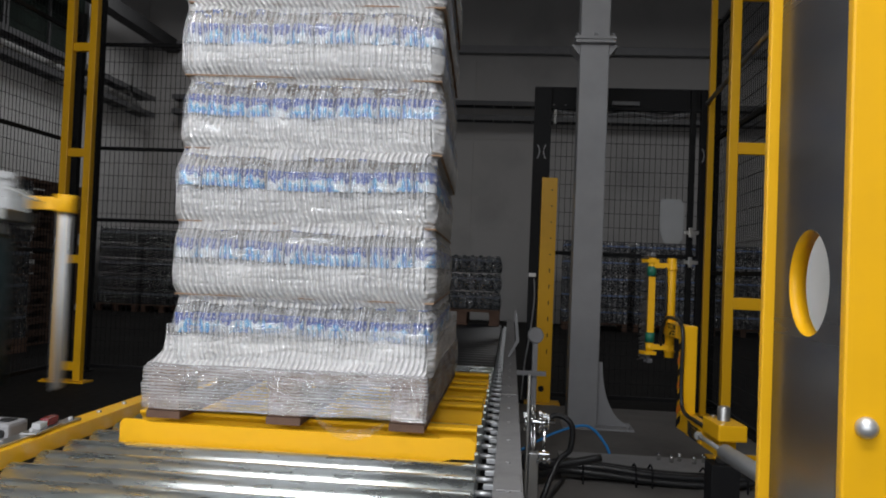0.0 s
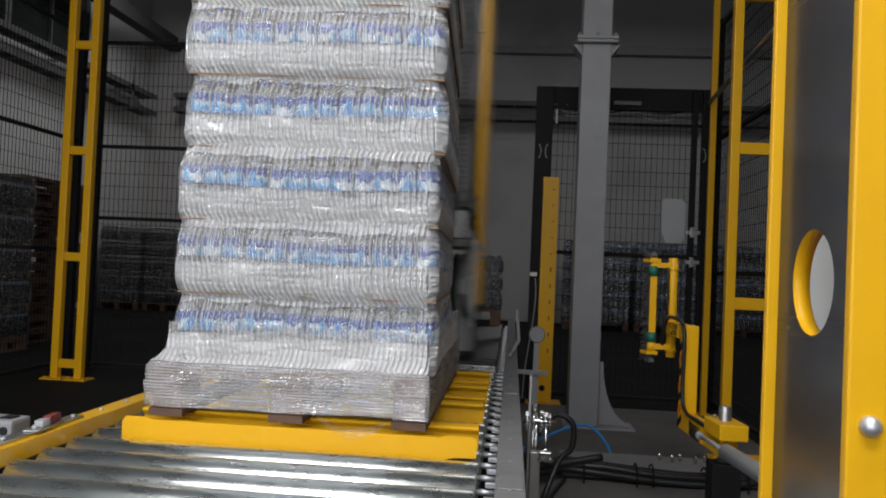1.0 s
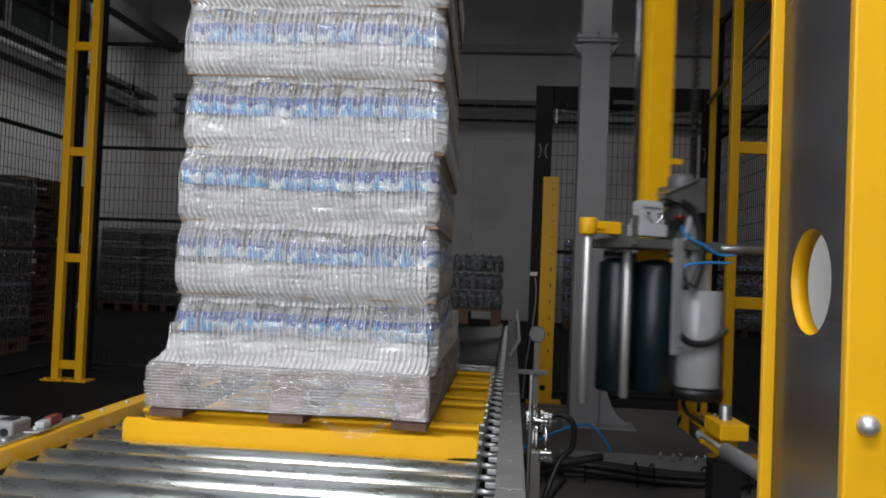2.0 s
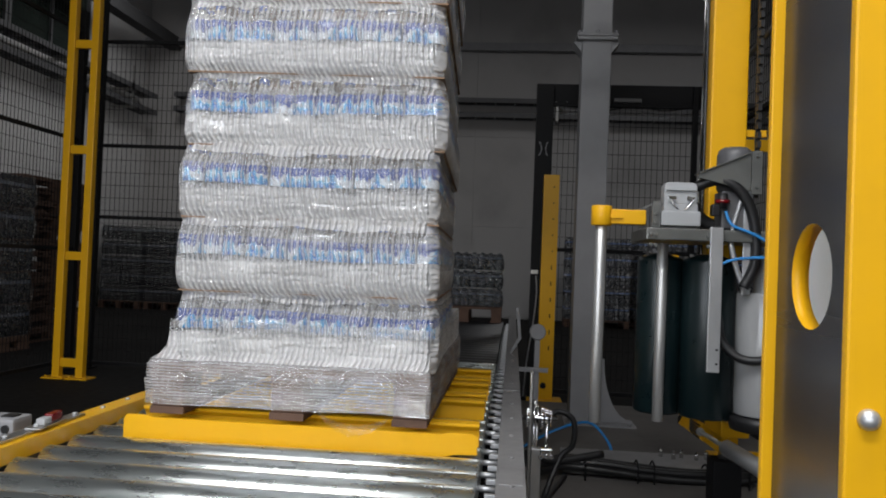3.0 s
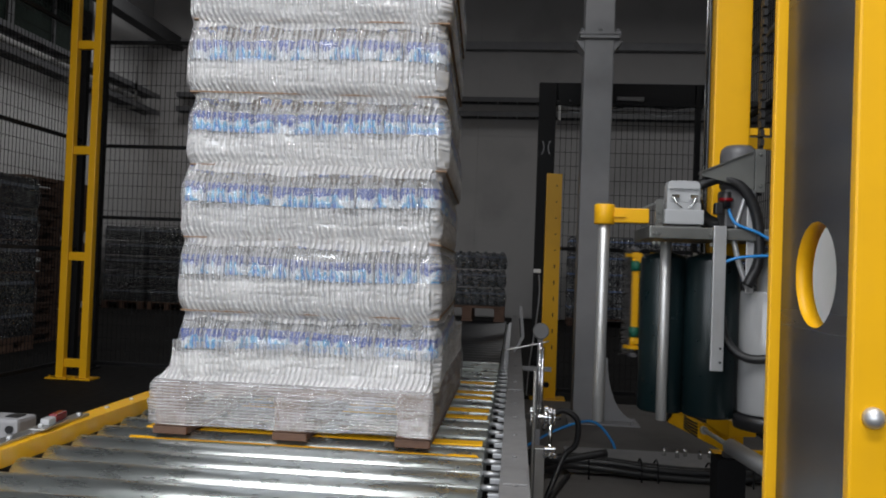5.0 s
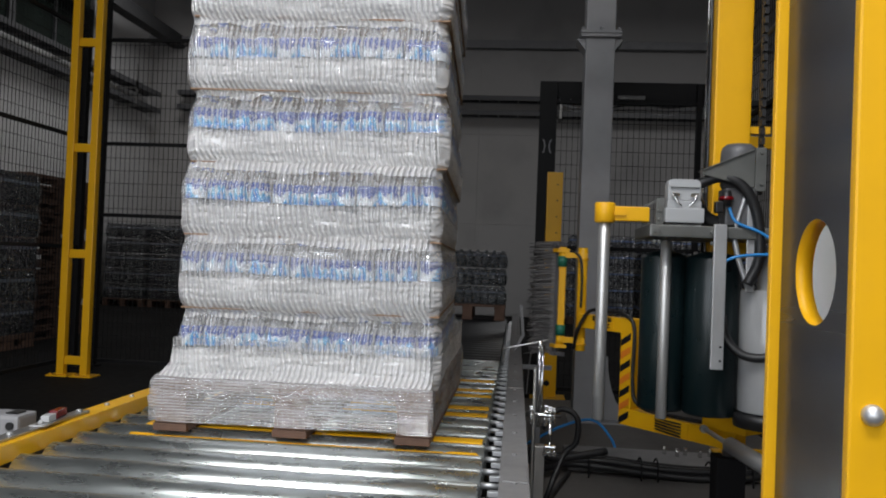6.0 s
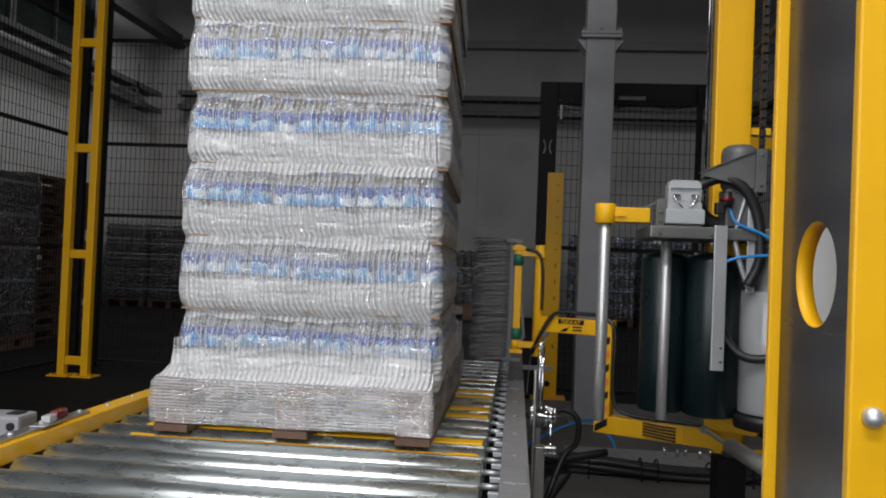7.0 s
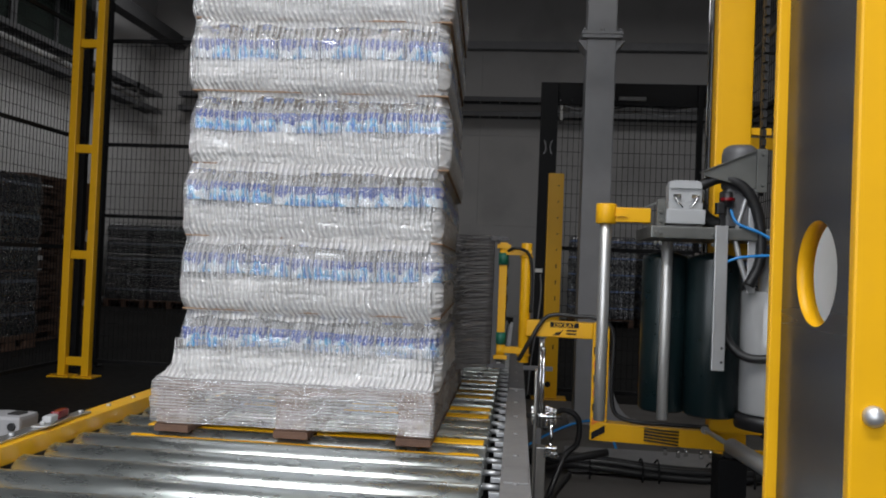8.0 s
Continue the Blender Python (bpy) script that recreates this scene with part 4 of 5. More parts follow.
    box(bm, *span(hx, .716, .743), *span(hy, 2.334, 2.34), 1.0, 1.3, 0.002)
    box(bm, *span(hx, .655, .72), *span(hy, 2.332, 2.346), 1.152, 1.172, 0.002)
    hose(bm, [L(.676, 2.338, 1.168), L(.69, 2.338, 1.22), L(.71, 2.338, 1.285)], 0.006, 8, 3)
    hose(bm, [L(.676, 2.338, 1.155), L(.693, 2.338, 1.09), L(.728, 2.338, 1.005)], 0.008, 8, 3)
    for z in (1.02, 1.06, 1.24, 1.28):
        bolt(bm, L(.73, 2.333, z), (0, -1, 0), 0.005, 0.004)
    part("lever_frame", bm, ALU, carriage, "cast lever frame")
    bm = B()
    box(bm, *span(hx, .773, .79), *span(hy, 2.42, 2.428), 1.29, 3.25)
    for i in range(70):
        box(bm, *span(hx, .775, .788), *span(hy, 2.405, 2.42), 1.3 + i * 0.028, 1.319 + i * 0.028)
    part("toothed_belt", bm, BLACK_RUBBER, t, "black toothed belt")
    return t, carriage


def sq(x):
    return 0.262 + (x - 0.262) * 0.88


def span(o, a, b):
    return (sq(a) - o, sq(b) - o) if o == HUB[0] else (a - o, b - o)



# ---------------------------------------------------------------- brush arm
PIVOT = (0.78, 2.90)


def brush_arm():
    """Swinging arm that presses the film end on with a brush; built pointing to local -x."""
    t = thing("swing_brush", "yellow swing arm with hazard stripes and a grey nylon brush", "machine arm", m=pose(*PIVOT, 0))
    bm = B()
    box(bm, -0.493, 0.05, -0.03, 0.03, 0.425, 0.492, 0.004)
    box(bm, -0.34, -0.15, -0.034, -0.0305, 0.428, 0.488, 0.001)
    part("beam", bm, YELLOW, t)
    bm = B()
    for i in range(5):
        hose(bm, [(-0.3, -0.038, 0.487 - i * 0.011), (-0.24, -0.043, 0.483 - i * 0.011), (-0.18, -0.038, 0.481 - i * 0.012)], 0.0035, 6, 3)
    part("spring", bm, BLACK_RUBBER, t, "dark tension springs")
    bm = B()
    box(bm, -0.493, -0.433, -0.03, 0.03, 0.492, 0.855, 0.004)
    post = part("upright", bm, YELLOW, t)
    bm = B()
    for i in range(7):
        z = 0.428 + i * 0.052
        prism(bm, [(-0.487, z), (-0.439, z + 0.03), (-0.439, z + 0.056), (-0.487, z + 0.026)], "y", -0.0335, -0.0305, mi=i % 2)
    part("hazard_stripe", bm, (BLACK_PAINT, ORANGE), post, "black and orange hazard stripes")
    bm = B()
    box(bm, -0.74, -0.493, -0.028, 0.028, 0.793, 0.853, 0.004)
    arm = part("cross_arm", bm, YELLOW, t)
    # warning plate with its heading
    bm = B()
    box(bm, -0.655, -0.535, -0.0315, -0.0285, 0.797, 0.851)
    plate = part("warning_plate", bm, YELLOW, arm, "yellow warning plate with black heading")
    bm = B()
    box(bm, -0.65, -0.545, -0.0335, -0.0318, 0.831, 0.850)
    part("heading_bar", bm, BLACK_PAINT, arm)
    text = bpy.data.curves.new("warning_text", "FONT")
    text.body, text.size, text.align_x, text.extrude = "DIKKAT", 0.0225, "CENTER", 0.0003
    ob = new("warning_text", text)
    ob.parent, ob.matrix_basis = arm, pose(-0.5975, -0.0345, 0.8325, 90)
    text.materials.append(YELLOW)
    bm = B()
    prism(bm, [(-0.64, 0.80), (-0.615, 0.803), (-0.6, 0.826), (-0.612, 0.815), (-0.628, 0.812)], "y", -0.0335, -0.0318)
    for k in range(2):
        box(bm, -0.59, -0.553, -0.0335, -0.0318, 0.806 + k * 0.012, 0.812 + k * 0.012)
    part("pictogram", bm, BLACK_PAINT, arm)
    bm = B()
    rod(bm, (-0.75, 0, 0.69), (-0.75, 0, 1.14), 0.021, 20, chamfer=0.002)
    for z in (0.715, 1.085):
        rod(bm, (-0.75, 0, z), (-0.75, 0, z + 0.006), 0.026, 20)
    part("hinge_tube", bm, YELLOW, t)
    bm = B()
    hose(bm, [(-0.765, -0.02, 0.70), (-0.72, -0.05, 0.78), (-0.66, -0.04, 0.87), (-0.55, -0.03, 0.875), (-0.48, -0.034, 0.87), (-0.42, -0.034, 0.82), (-0.42, -0.034, 0.6), (-0.38, -0.034, 0.515), (-0.2, -0.034, 0.505), (0.02, -0.034, 0.51)], 0.008, 8, 8)
    hose(bm, [(-0.83, -0.01, 1.1), (-0.79, -0.04, 1.12), (-0.74, -0.03, 1.1), (-0.725, -0.028, 1.02), (-0.725, -0.028, 0.88)], 0.006, 8, 6)
    part("cable", bm, BLACK_RUBBER, t, "black cable along the arm")
    bm = B()
    box(bm, -0.08, 0.1, -0.05, 0.05, 0.4925, 0.55, 0.006)
    part("hinge_block", bm, YELLOW, t)
    bm = B()
    rod(bm, (0, 0, 0.40), (0, 0, 0.60), 0.022, 20, chamfer=0.003)
    bolt(bm, (-0.05, -0.02, 0.55), (0, 0, 1), 0.009, 0.01)
    part("hinge", bm, STEEL, t, "steel hinge pin")
    # head: brackets and rod, swinging on the hinge tube
    bm = B()
    for z in (0.735, 1.105):
        prism(bm, [(-0.09, -0.012), (-0.075, -0.018), (0.018, -0.02), (0.018, 0.02), (-0.075, 0.018), (-0.09, 0.012)], "z", z - 0.012, z + 0.012, bevel=0.002)
        rod(bm, (-0.088, 0, z - 0.025), (-0.088, 0, z + 0.02), 0.018, 12)
        prism(bm, [(-0.11, -0.02), (-0.06, -0.02), (-0.09, 0.02), (-0.13, 0.03)], "z", z - 0.035 if z < 0.9 else z + 0.012, z - 0.02 if z < 0.9 else z + 0.028)
    box(bm, -0.102, -0.072, -0.012, 0.012, 0.70, 1.14, 0.003)
    head = part("brush_head", bm, YELLOW, t, "yellow brush bracket")
    head.location = (-0.75, 0, 0)
    for z in (0.755, 1.055):
        bm = B()
        rod(bm, (-0.088, 0, z), (-0.088, 0, z + 0.045), 0.021, 12)
        part("tape", bm, GREEN, head, "green tape wrap")
    bm = B()
    box(bm, -0.035, -0.015, -0.008, 0.008, 0.665, 1.165, 0.002, mi=1)
    for z in (0.67, 1.15):
        box(bm, -0.05, 0.02, -0.012, 0.012, z - 0.006, z + 0.01, 0.002, mi=1)
        bolt(bm, (-0.02, -0.012, z), (0, -1, 0), 0.008, 0.008, 1)
    rng = random.Random(8)
    for i in range(110):
        z = 0.672 + i * 0.0045
        for k in range(4):
            y = rng.uniform(-0.012, 0.012)
            droop = rng.uniform(-0.012, 0.014) - 0.012
            ln = rng.uniform(0.12, 0.155)
            a, b2, c = (-0.034, y * 0.3, z), (-0.034 - ln * 0.55, y, z + droop * 0.3), (-0.034 - ln, y * 1.8 + rng.uniform(-.01, .01), z + droop)
            hose(bm, [a, b2, c], 0.0024, 3, 2)
    brush = part("brush", bm, (BRISTLE, MOTOR_GREY), head, "grey nylon strip brush")
    brush.location = (-0.088, 0, 0)
    return t, head, brush


# ---------------------------------------------------------------- machine frame near the camera
def near_column():
    """Folded column at arm's length: a lit yellow edge flange, a dark steel web with a round hole, a yellow front face."""
    t = thing("machine_column", "yellow machine column with a dark steel web and hole", "machine frame")
    c, y0, y1, r, yc, zc = 0.325, 0.8, 0.995, 0.058, 0.888, 1.053
    th = 0.019
    zl, zh = 0.0, 2.6
    # web with a true hole
    bm = B()
    corners = [math.atan2(dz, dy) % (2 * math.pi) for dy in (y1 - yc, y0 - yc) for dz in (0.2, -0.2)]
    turns = sorted([2 * math.pi * i / 40 for i in range(40)] + corners)
    seg = len(turns)
    for x, flip in ((c, False), (c + th, True)):
        ring = [bm.verts.new((x, yc + r * math.cos(a), zc + r * math.sin(a))) for a in turns]
        out = []
        for a in turns:
            dy, dz = math.cos(a), math.sin(a)
            k = min((y1 - yc if dy > 0 else yc - y0) / max(abs(dy), 1e-6), 0.2 / max(abs(dz), 1e-6))
            out.append(bm.verts.new((x, yc + dy * k, zc + dz * k)))
        for i in range(seg):
            j = (i + 1) % seg
            f = bm.faces.new((ring[i], ring[j], out[j], out[i]))
        if flip:
            other = ring
        else:
            front = ring
    for i in range(seg):
        j = (i + 1) % seg
        f = bm.faces.new((front[i], front[j], other[j], other[i]))
        f.material_index, f.smooth = 1, True
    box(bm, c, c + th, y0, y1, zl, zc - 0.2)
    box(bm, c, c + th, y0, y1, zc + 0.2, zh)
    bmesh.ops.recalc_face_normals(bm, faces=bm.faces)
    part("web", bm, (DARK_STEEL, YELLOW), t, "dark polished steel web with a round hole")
    bm = B()
    box(bm, c - 0.013, c + 0.03, y1 + 0.001, y1 + 0.012, zl, zh, 0.002)
    part("flange", bm, YELLOW, t, "yellow edge flange")
    bm = B()
    box(bm, c - 0.002, c + 0.3, y0 - 0.014, y0 - 0.001, zl, zh, 0.003)
    face = part("front_face", bm, YELLOW, t, "smooth yellow front face")
    bm = B()
    lathe(bm, [(0, 0.0105), (0.003, 0.0105), (0.008, 0.009), (0.011, 0.005), (0.012, 0.001)], pose(0.3445, y0 - 0.014, 0.918, 90), 20)
    part("dome_bolt", bm, ALU, face, "domed chrome bolt")
    return t


def white_cabinet():
    t = thing("control_cabinet", "white enamelled control cabinet behind the yellow column", "cabinet")
    bm = B()
    box(bm, 0.45, 0.85, 1.12, 1.38, 0.05, 1.5, 0.01)
    box(bm, 0.47, 0.83, 1.14, 1.36, 0, 0.05)
    part("body", bm, WHITE_PAINT, t)
    bm = B()
    box(bm, 0.47, 0.83, 1.105, 1.119, 0.1, 1.46, 0.004)
    door = part("door", bm, WHITE_PAINT, t)
    bm = B()
    box(bm, 0.49, 0.51, 1.09, 1.104, 0.75, 0.87, 0.004)
    part("handle", bm, BLACK_RUBBER, door)
    return t


# ---------------------------------------------------------------- machine frame further off
def grey_column():
    t = thing("steel_column", "grey painted square steel column with gusset and flange", "column")
    x, y, w = 0.42, 5.42, 0.2
    bm = B()
    box(bm, x, x + w, y, y + w, 0.015, 4.2, 0.008)
    part("shaft", bm, GREY_PAINT, t)
    bm = B()
    box(bm, x - 0.03, x + 0.45, y - 0.03, y + w + 0.03, 0, 0.015, 0.003)
    for bx in (x + 0.03, x + 0.14, x + 0.4):
        bolt(bm, (bx, y - 0.015, 0.015), (0, 0, 1), 0.013, 0.02)
    part("base_plate", bm, GREY_PAINT, t)
    bm = B()
    arc = [(x + w + 0.235 - 0.2 * math.sin(a), 0.03 + 0.42 - 0.42 * math.cos(a)) for a in np.linspace(0, math.pi / 2, 9)]
    prism(bm, [(x + w, 0.016), (x + w + 0.235, 0.016)] + arc + [(x + w, 0.45)], "y", y + 0.09, y + 0.105)
    part("gusset", bm, GREY_PAINT, t)
    bm = B()
    z = 2.66
    box(bm, x - 0.04, x + w + 0.04, y - 0.05, y + w + 0.05, z, z + 0.022, 0.003)
    box(bm, x - 0.035, x + w + 0.035, y - 0.045, y + w + 0.045, z - 0.024, z - 0.002, 0.003)
    for bx in (x - 0.02, x + w / 2, x + w + 0.02):
        bolt(bm, (bx, y - 0.035, z + 0.022), (0, 0, 1), 0.013, 0.02)
    prism(bm, [(x - 0.001, z - 0.1), (x - 0.001, z - 0.024), (x - 0.06, z - 0.024)], "y", y + 0.02, y + 0.18)
    prism(bm, [(x + w + 0.001, z - 0.1), (x + w + 0.001, z - 0.024), (x + w + 0.06, z - 0.024)], "y", y + 0.02, y + 0.18)
    part("flange", bm, GREY_PAINT, t)
    # overhead beam that carries the slewing ring
    bm = B()
    box(bm, -1.0, x + w, y - 0.22, y - 0.002, 3.9, 4.15, 0.01)
    box(bm, -0.75, -0.5, 2.4, y - 0.22, 3.9, 4.15, 0.01)
    box(bm, -0.85, -0.4, 2.5, 3.0, 3.72, 3.9, 0.01)
    part("beam", bm, GREY_PAINT, t)
    return t


def yellow_guard_post():
    t = thing("guard_post", "yellow perforated channel post beside the conveyor", "post")
    bm = B()
    x, y, h = 0.225, 6.36, 1.82
    prism(bm, [(x, y), (x + 0.125, y), (x + 0.125, y + 0.1), (x + 0.119, y + 0.1), (x + 0.119, y + 0.006), (x + 0.006, y + 0.006), (x + 0.006, y + 0.1), (x, y + 0.1)], "z", 0.012, h)
    box(bm, x - 0.08, x + 0.2, y - 0.06, y + 0.14, 0, 0.012, 0.002)
    part("channel", bm, YELLOW, t)
    for i in range(6):
        z = 0.42 + i * 0.13
        bm = B()
        prism(bm, [(x + 0.08, z - 0.016), (x + 0.088, z - 0.016), (x + 0.088, z + 0.016), (x + 0.08, z + 0.016)], "y", y - 0.002, y + 0.003)
        part("slot", bm, BLACK_PAINT, t)
    for i in range(5):
        bm = B()
        rod(bm, (x + 0.084, y - 0.002, 1.2 + i * 0.13), (x + 0.084, y + 0.003, 1.2 + i * 0.13), 0.006, 8)
        part("hole", bm, BLACK_PAINT, t)
    bm = B()
    rod(bm, (x + 0.05, y - 0.002, 0.12), (x + 0.05, y + 0.003, 0.12), 0.024, 16)
    part("hole", bm, BLACK_PAINT, t)
    return t


def clamp_unit():
    """Film clamp beside the rail: upright plate, gear wheels, chrome rod, round knob."""
    t = thing("film_clamp", "steel film clamp unit with gear wheels beside the rail", "clamp")
    bm = B()
    box(bm, 0.075, 0.083, 2.68, 2.74, 0.25, 0.70, 0.002)
    box(bm, 0.07, 0.16, 2.66, 2.80, 0.0, 0.012)
    box(bm, 0.085, 0.12, 2.69, 2.74, 0.012, 0.44, 0.003)
    part("upright_plate", bm, STEEL, t)
    bm = B()
    for x, r, w in ((0.066, 0.03, 0.012), (0.115, 0.036, 0.01), (0.128, 0.03, 0.012), (0.145, 0.026, 0.006)):
        m = pose(x, 2.70, 0.545, 0, 90, 0)
        teeth = 18
        lathe(bm, [(0, r * 0.88), (0.001, r * 0.9), (w - 0.001, r * 0.9), (w, r * 0.88)], m, 20)
        for k in range(teeth):
            a = 2 * math.pi * k / teeth
            cy, cz = 2.70 + r * 0.93 * math.cos(a), 0.545 + r * 0.93 * math.sin(a)
            box(bm, x, x + w, cy - 0.003, cy + 0.003, cz - 0.003, cz + 0.003)
    rod(bm, (0.05, 2.70, 0.545), (0.17, 2.70, 0.545), 0.009, 12)
    part("gear_wheel", bm, CHROME, t, "bright gear wheels on a shaft")
    bm = B()
    rod(bm, (0.135, 2.67, 0.43), (0.135, 2.67, 0.53), 0.006, 10)
    box(bm, 0.115, 0.155, 2.655, 2.685, 0.42, 0.45, 0.003)
    for x in (0.117, 0.137, 0.152):
        rod(bm, (x, 2.655, 0.425), (x, 2.645, 0.425), 0.007, 8)
    part("tie_rod", bm, CHROME, t)
    bm = B()
    rod(bm, (0.155, 4.5, 0.695), (0.155, 4.47, 0.695), 0.046, 28, chamfer=0.006)
    box(bm, 0.14, 0.17, 4.48, 4.53, 0.0, 0.685, 0.004)
    box(bm, 0.036, 0.22, 4.46, 4.48, 0.47, 0.495, 0.002)
    part("knob_stand", bm, GREY_PAINT, t, "grey stand with a round knob")
    bm = B()
    prism(bm, [(0.0, 0.575), (0.012, 0.575), (0.062, 0.66), (0.045, 0.83), (0.028, 0.83), (0.044, 0.665)], "y", 4.42, 4.432)
    part("lever", bm, GREY_PAINT, t, "bent grey lever")
    return t


def clamp_rod():
    """Chrome lifting rod with a thin line, standing for the held film tail, that swings over the rail."""
    t = thing("clamp_rod", "chrome clamp rod with a thin line for the held film tail", "clamp rod", m=pose(0.093, 2.715, 0.50))
    bm = B()
    rod(bm, (0, 0, 0), (0, 0, 0.29), 0.0045, 12)
    rod(bm, (0.011, 0, 0), (0.011, 0, 0.28), 0.0045, 12)
    rod(bm, (0, 0, 0.27), (0, 0, 0.295), 0.007, 12)
    part("rod", bm, CHROME, t)
    # thin bent line added in place of the stretched film tail
    bm = B()
    hose(bm, [(0.03, 0.01, 0.30), (-0.03, 0.0, 0.285), (-0.13, 0.0, 0.262)], 0.003, 6, 3)
    finger = part("finger", bm, STEEL, t)
    return t, finger


def floor_cables():
    t = thing("cable_duct", "low galvanised duct with black cables strapped along it", "cable duct")
    bm = B()
    prism(bm, [(4.12, 0), (4.12, 0.05), (4.16, 0.06), (4.46, 0.06), (4.46, 0)], "x", 0.3, 1.3, bevel=0.003)
    part("duct", bm, RAIL_STEEL, t)
    for k in range(4):
        bm = B()
        z = 0.03 + 0.028 * (k // 2)
        y = 4.03 + 0.045 * (k % 2) + 0.02 * (k // 2)
        w = 0.012 * math.sin(k * 2.2)
        hose(bm, [(0.1, y - 0.25, z + 0.1), (0.17, y - 0.12, z + 0.03), (0.3, y, z + 0.03 + w), (0.5, y, z + 0.02), (0.75, y + w, z), (1.0, y, z - 0.004), (1.25, y + 0.02, z + 0.02 + w), (1.42, y + 0.1, z + 0.09), (1.6, y + 0.1, z + 0.12)], 0.019, 8, 6)
        part("cable", bm, BLACK_RUBBER, t, "thick black cable")
    for x in (0.4, 0.66, 0.74, 1.0, 1.2):
        bm = B()
        hose(bm, [(x, 3.995, 0.0), (x, 4.0, 0.08), (x, 4.06, 0.105), (x, 4.13, 0.07)], 0.005, 6, 4)
        part("strap", bm, BLACK_PAINT, t)
    for i, x in enumerate((0.84, 0.9, 0.95, 1.02, 1.08, 1.15)):
        bm = B()
        bolt(bm, (x, 4.38 - 0.04 * (i % 2), 0.06), (0, 0, 1), 0.011, 0.04)
        part("stud", bm, CHROME, t)
    h = thing("air_line", "thin blue air line looped over the floor", "hose")
    bm = B()
    hose(bm, [(0.1, 4.6, 0.02), (0.3, 4.75, 0.1), (0.48, 4.7, 0.16), (0.58, 4.6, 0.08), (0.6, 4.5, 0.012)], 0.008, 8, 8)
    part("hose", bm, BLUE_HOSE, h)
    h = thing("cable_loop", "loop of black cable beside the clamp unit", "cable")
    bm = B()
    hose(bm, [(0.13, 3.2, 0.4), (0.2, 3.25, 0.47), (0.27, 3.25, 0.44), (0.27, 3.25, 0.34), (0.22, 3.25, 0.28), (0.15, 3.2, 0.1), (0.2, 3.6, 0.02), (0.3, 4.0, 0.02)], 0.012, 8, 8)
    hose(bm, [(0.12, 3.2, 0.3), (0.2, 3.25, 0.27), (0.4, 3.3, 0.3)], 0.016, 8, 6)
    part("cable", bm, BLACK_RUBBER, h)


def brush_stand():
    t = thing("brush_stand", "black floor stand with air cylinder carrying the brush arm", "stand")
    bm = B()
    box(bm, PIVOT[0] - 0.05, PIVOT[0] + 0.05, PIVOT[1] - 0.05, PIVOT[1] + 0.05, 0.012, 0.40, 0.005)
    part("upright", bm, BLACK_PAINT, t)
    bm = B()
    box(bm, PIVOT[0] - 0.11, PIVOT[0] + 0.11, PIVOT[1] - 0.11, PIVOT[1] + 0.11, 0, 0.012, 0.002)
    part("foot_plate", bm, BLACK_PAINT, t)
    bm = B()
    rod(bm, (0.682, 2.85, 0.5), (0.71, 2.62, 0.497), 0.008, 12)
    rod(bm, (0.71, 2.62, 0.497), (0.79, 2.0, 0.49), 0.026, 20, chamfer=0.003)
    rod(bm, (0.682, 2.842, 0.5), (0.68, 2.857, 0.5), 0.014, 12)
    cyl = part("air_cylinder", bm, ALU, t, "aluminium air cylinder")
    bm = B()
    box(bm, 0.76, 0.82, 1.98, 2.04, 0.0, 0.465, 0.004)
    part("bracket", bm, BLACK_PAINT, t)


def rail_sensors():
    s = thing("beacon_sensor", "dark red reflector sensor on a steel bracket on the rail", "sensor", m=pose(-1.268, 2.08, 0.567, 0, 0, 6))
    bm = B()
    box(bm, -0.022, 0.02, -0.085, 0.07, 0.0, 0.004, 0.001)
    part("bracket", bm, STEEL, s)
    bm = B()
    box(bm, -0.012, 0.012, 0.0, 0.062, 0.004, 0.027, 0.004)
    part("reflector", bm, RED, s, "dark red reflector")
    bm = B()
    box(bm, -0.012, 0.012, -0.045, -0.003, 0.004, 0.022, 0.003)
    bolt(bm, (0.0, -0.065, 0.004), (0, 0, 1), 0.007, 0.01)
    part("housing", bm, GREY_PLASTIC, s)
    b = thing("switch_box", "grey switch box with a round socket beside the rail", "switch box", m=pose(-1.37, 2.09, 0.54))
    bm = B()
    box(bm, -0.12, 0.02, -0.04, 0.05, -0.03, 0.04, 0.01)
    body = part("body", bm, GREY_PAINT, b)
    bm = B()
    box(bm, -0.03, 0.005, -0.02, 0.02, 0.0405, 0.044)
    part("label_plate", bm, BLACK_RUBBER, body)
    bm = B()
    rod(bm, (-0.002, -0.04, 0.012), (-0.002, -0.046, 0.012), 0.011, 16)
    part("socket", bm, BLACK_RUBBER, body)
    bm = B()
    box(bm, -0.03, 0.0, -0.01, 0.02, -0.54, -0.03, 0.003)
    part("stem", bm, STEEL, b)


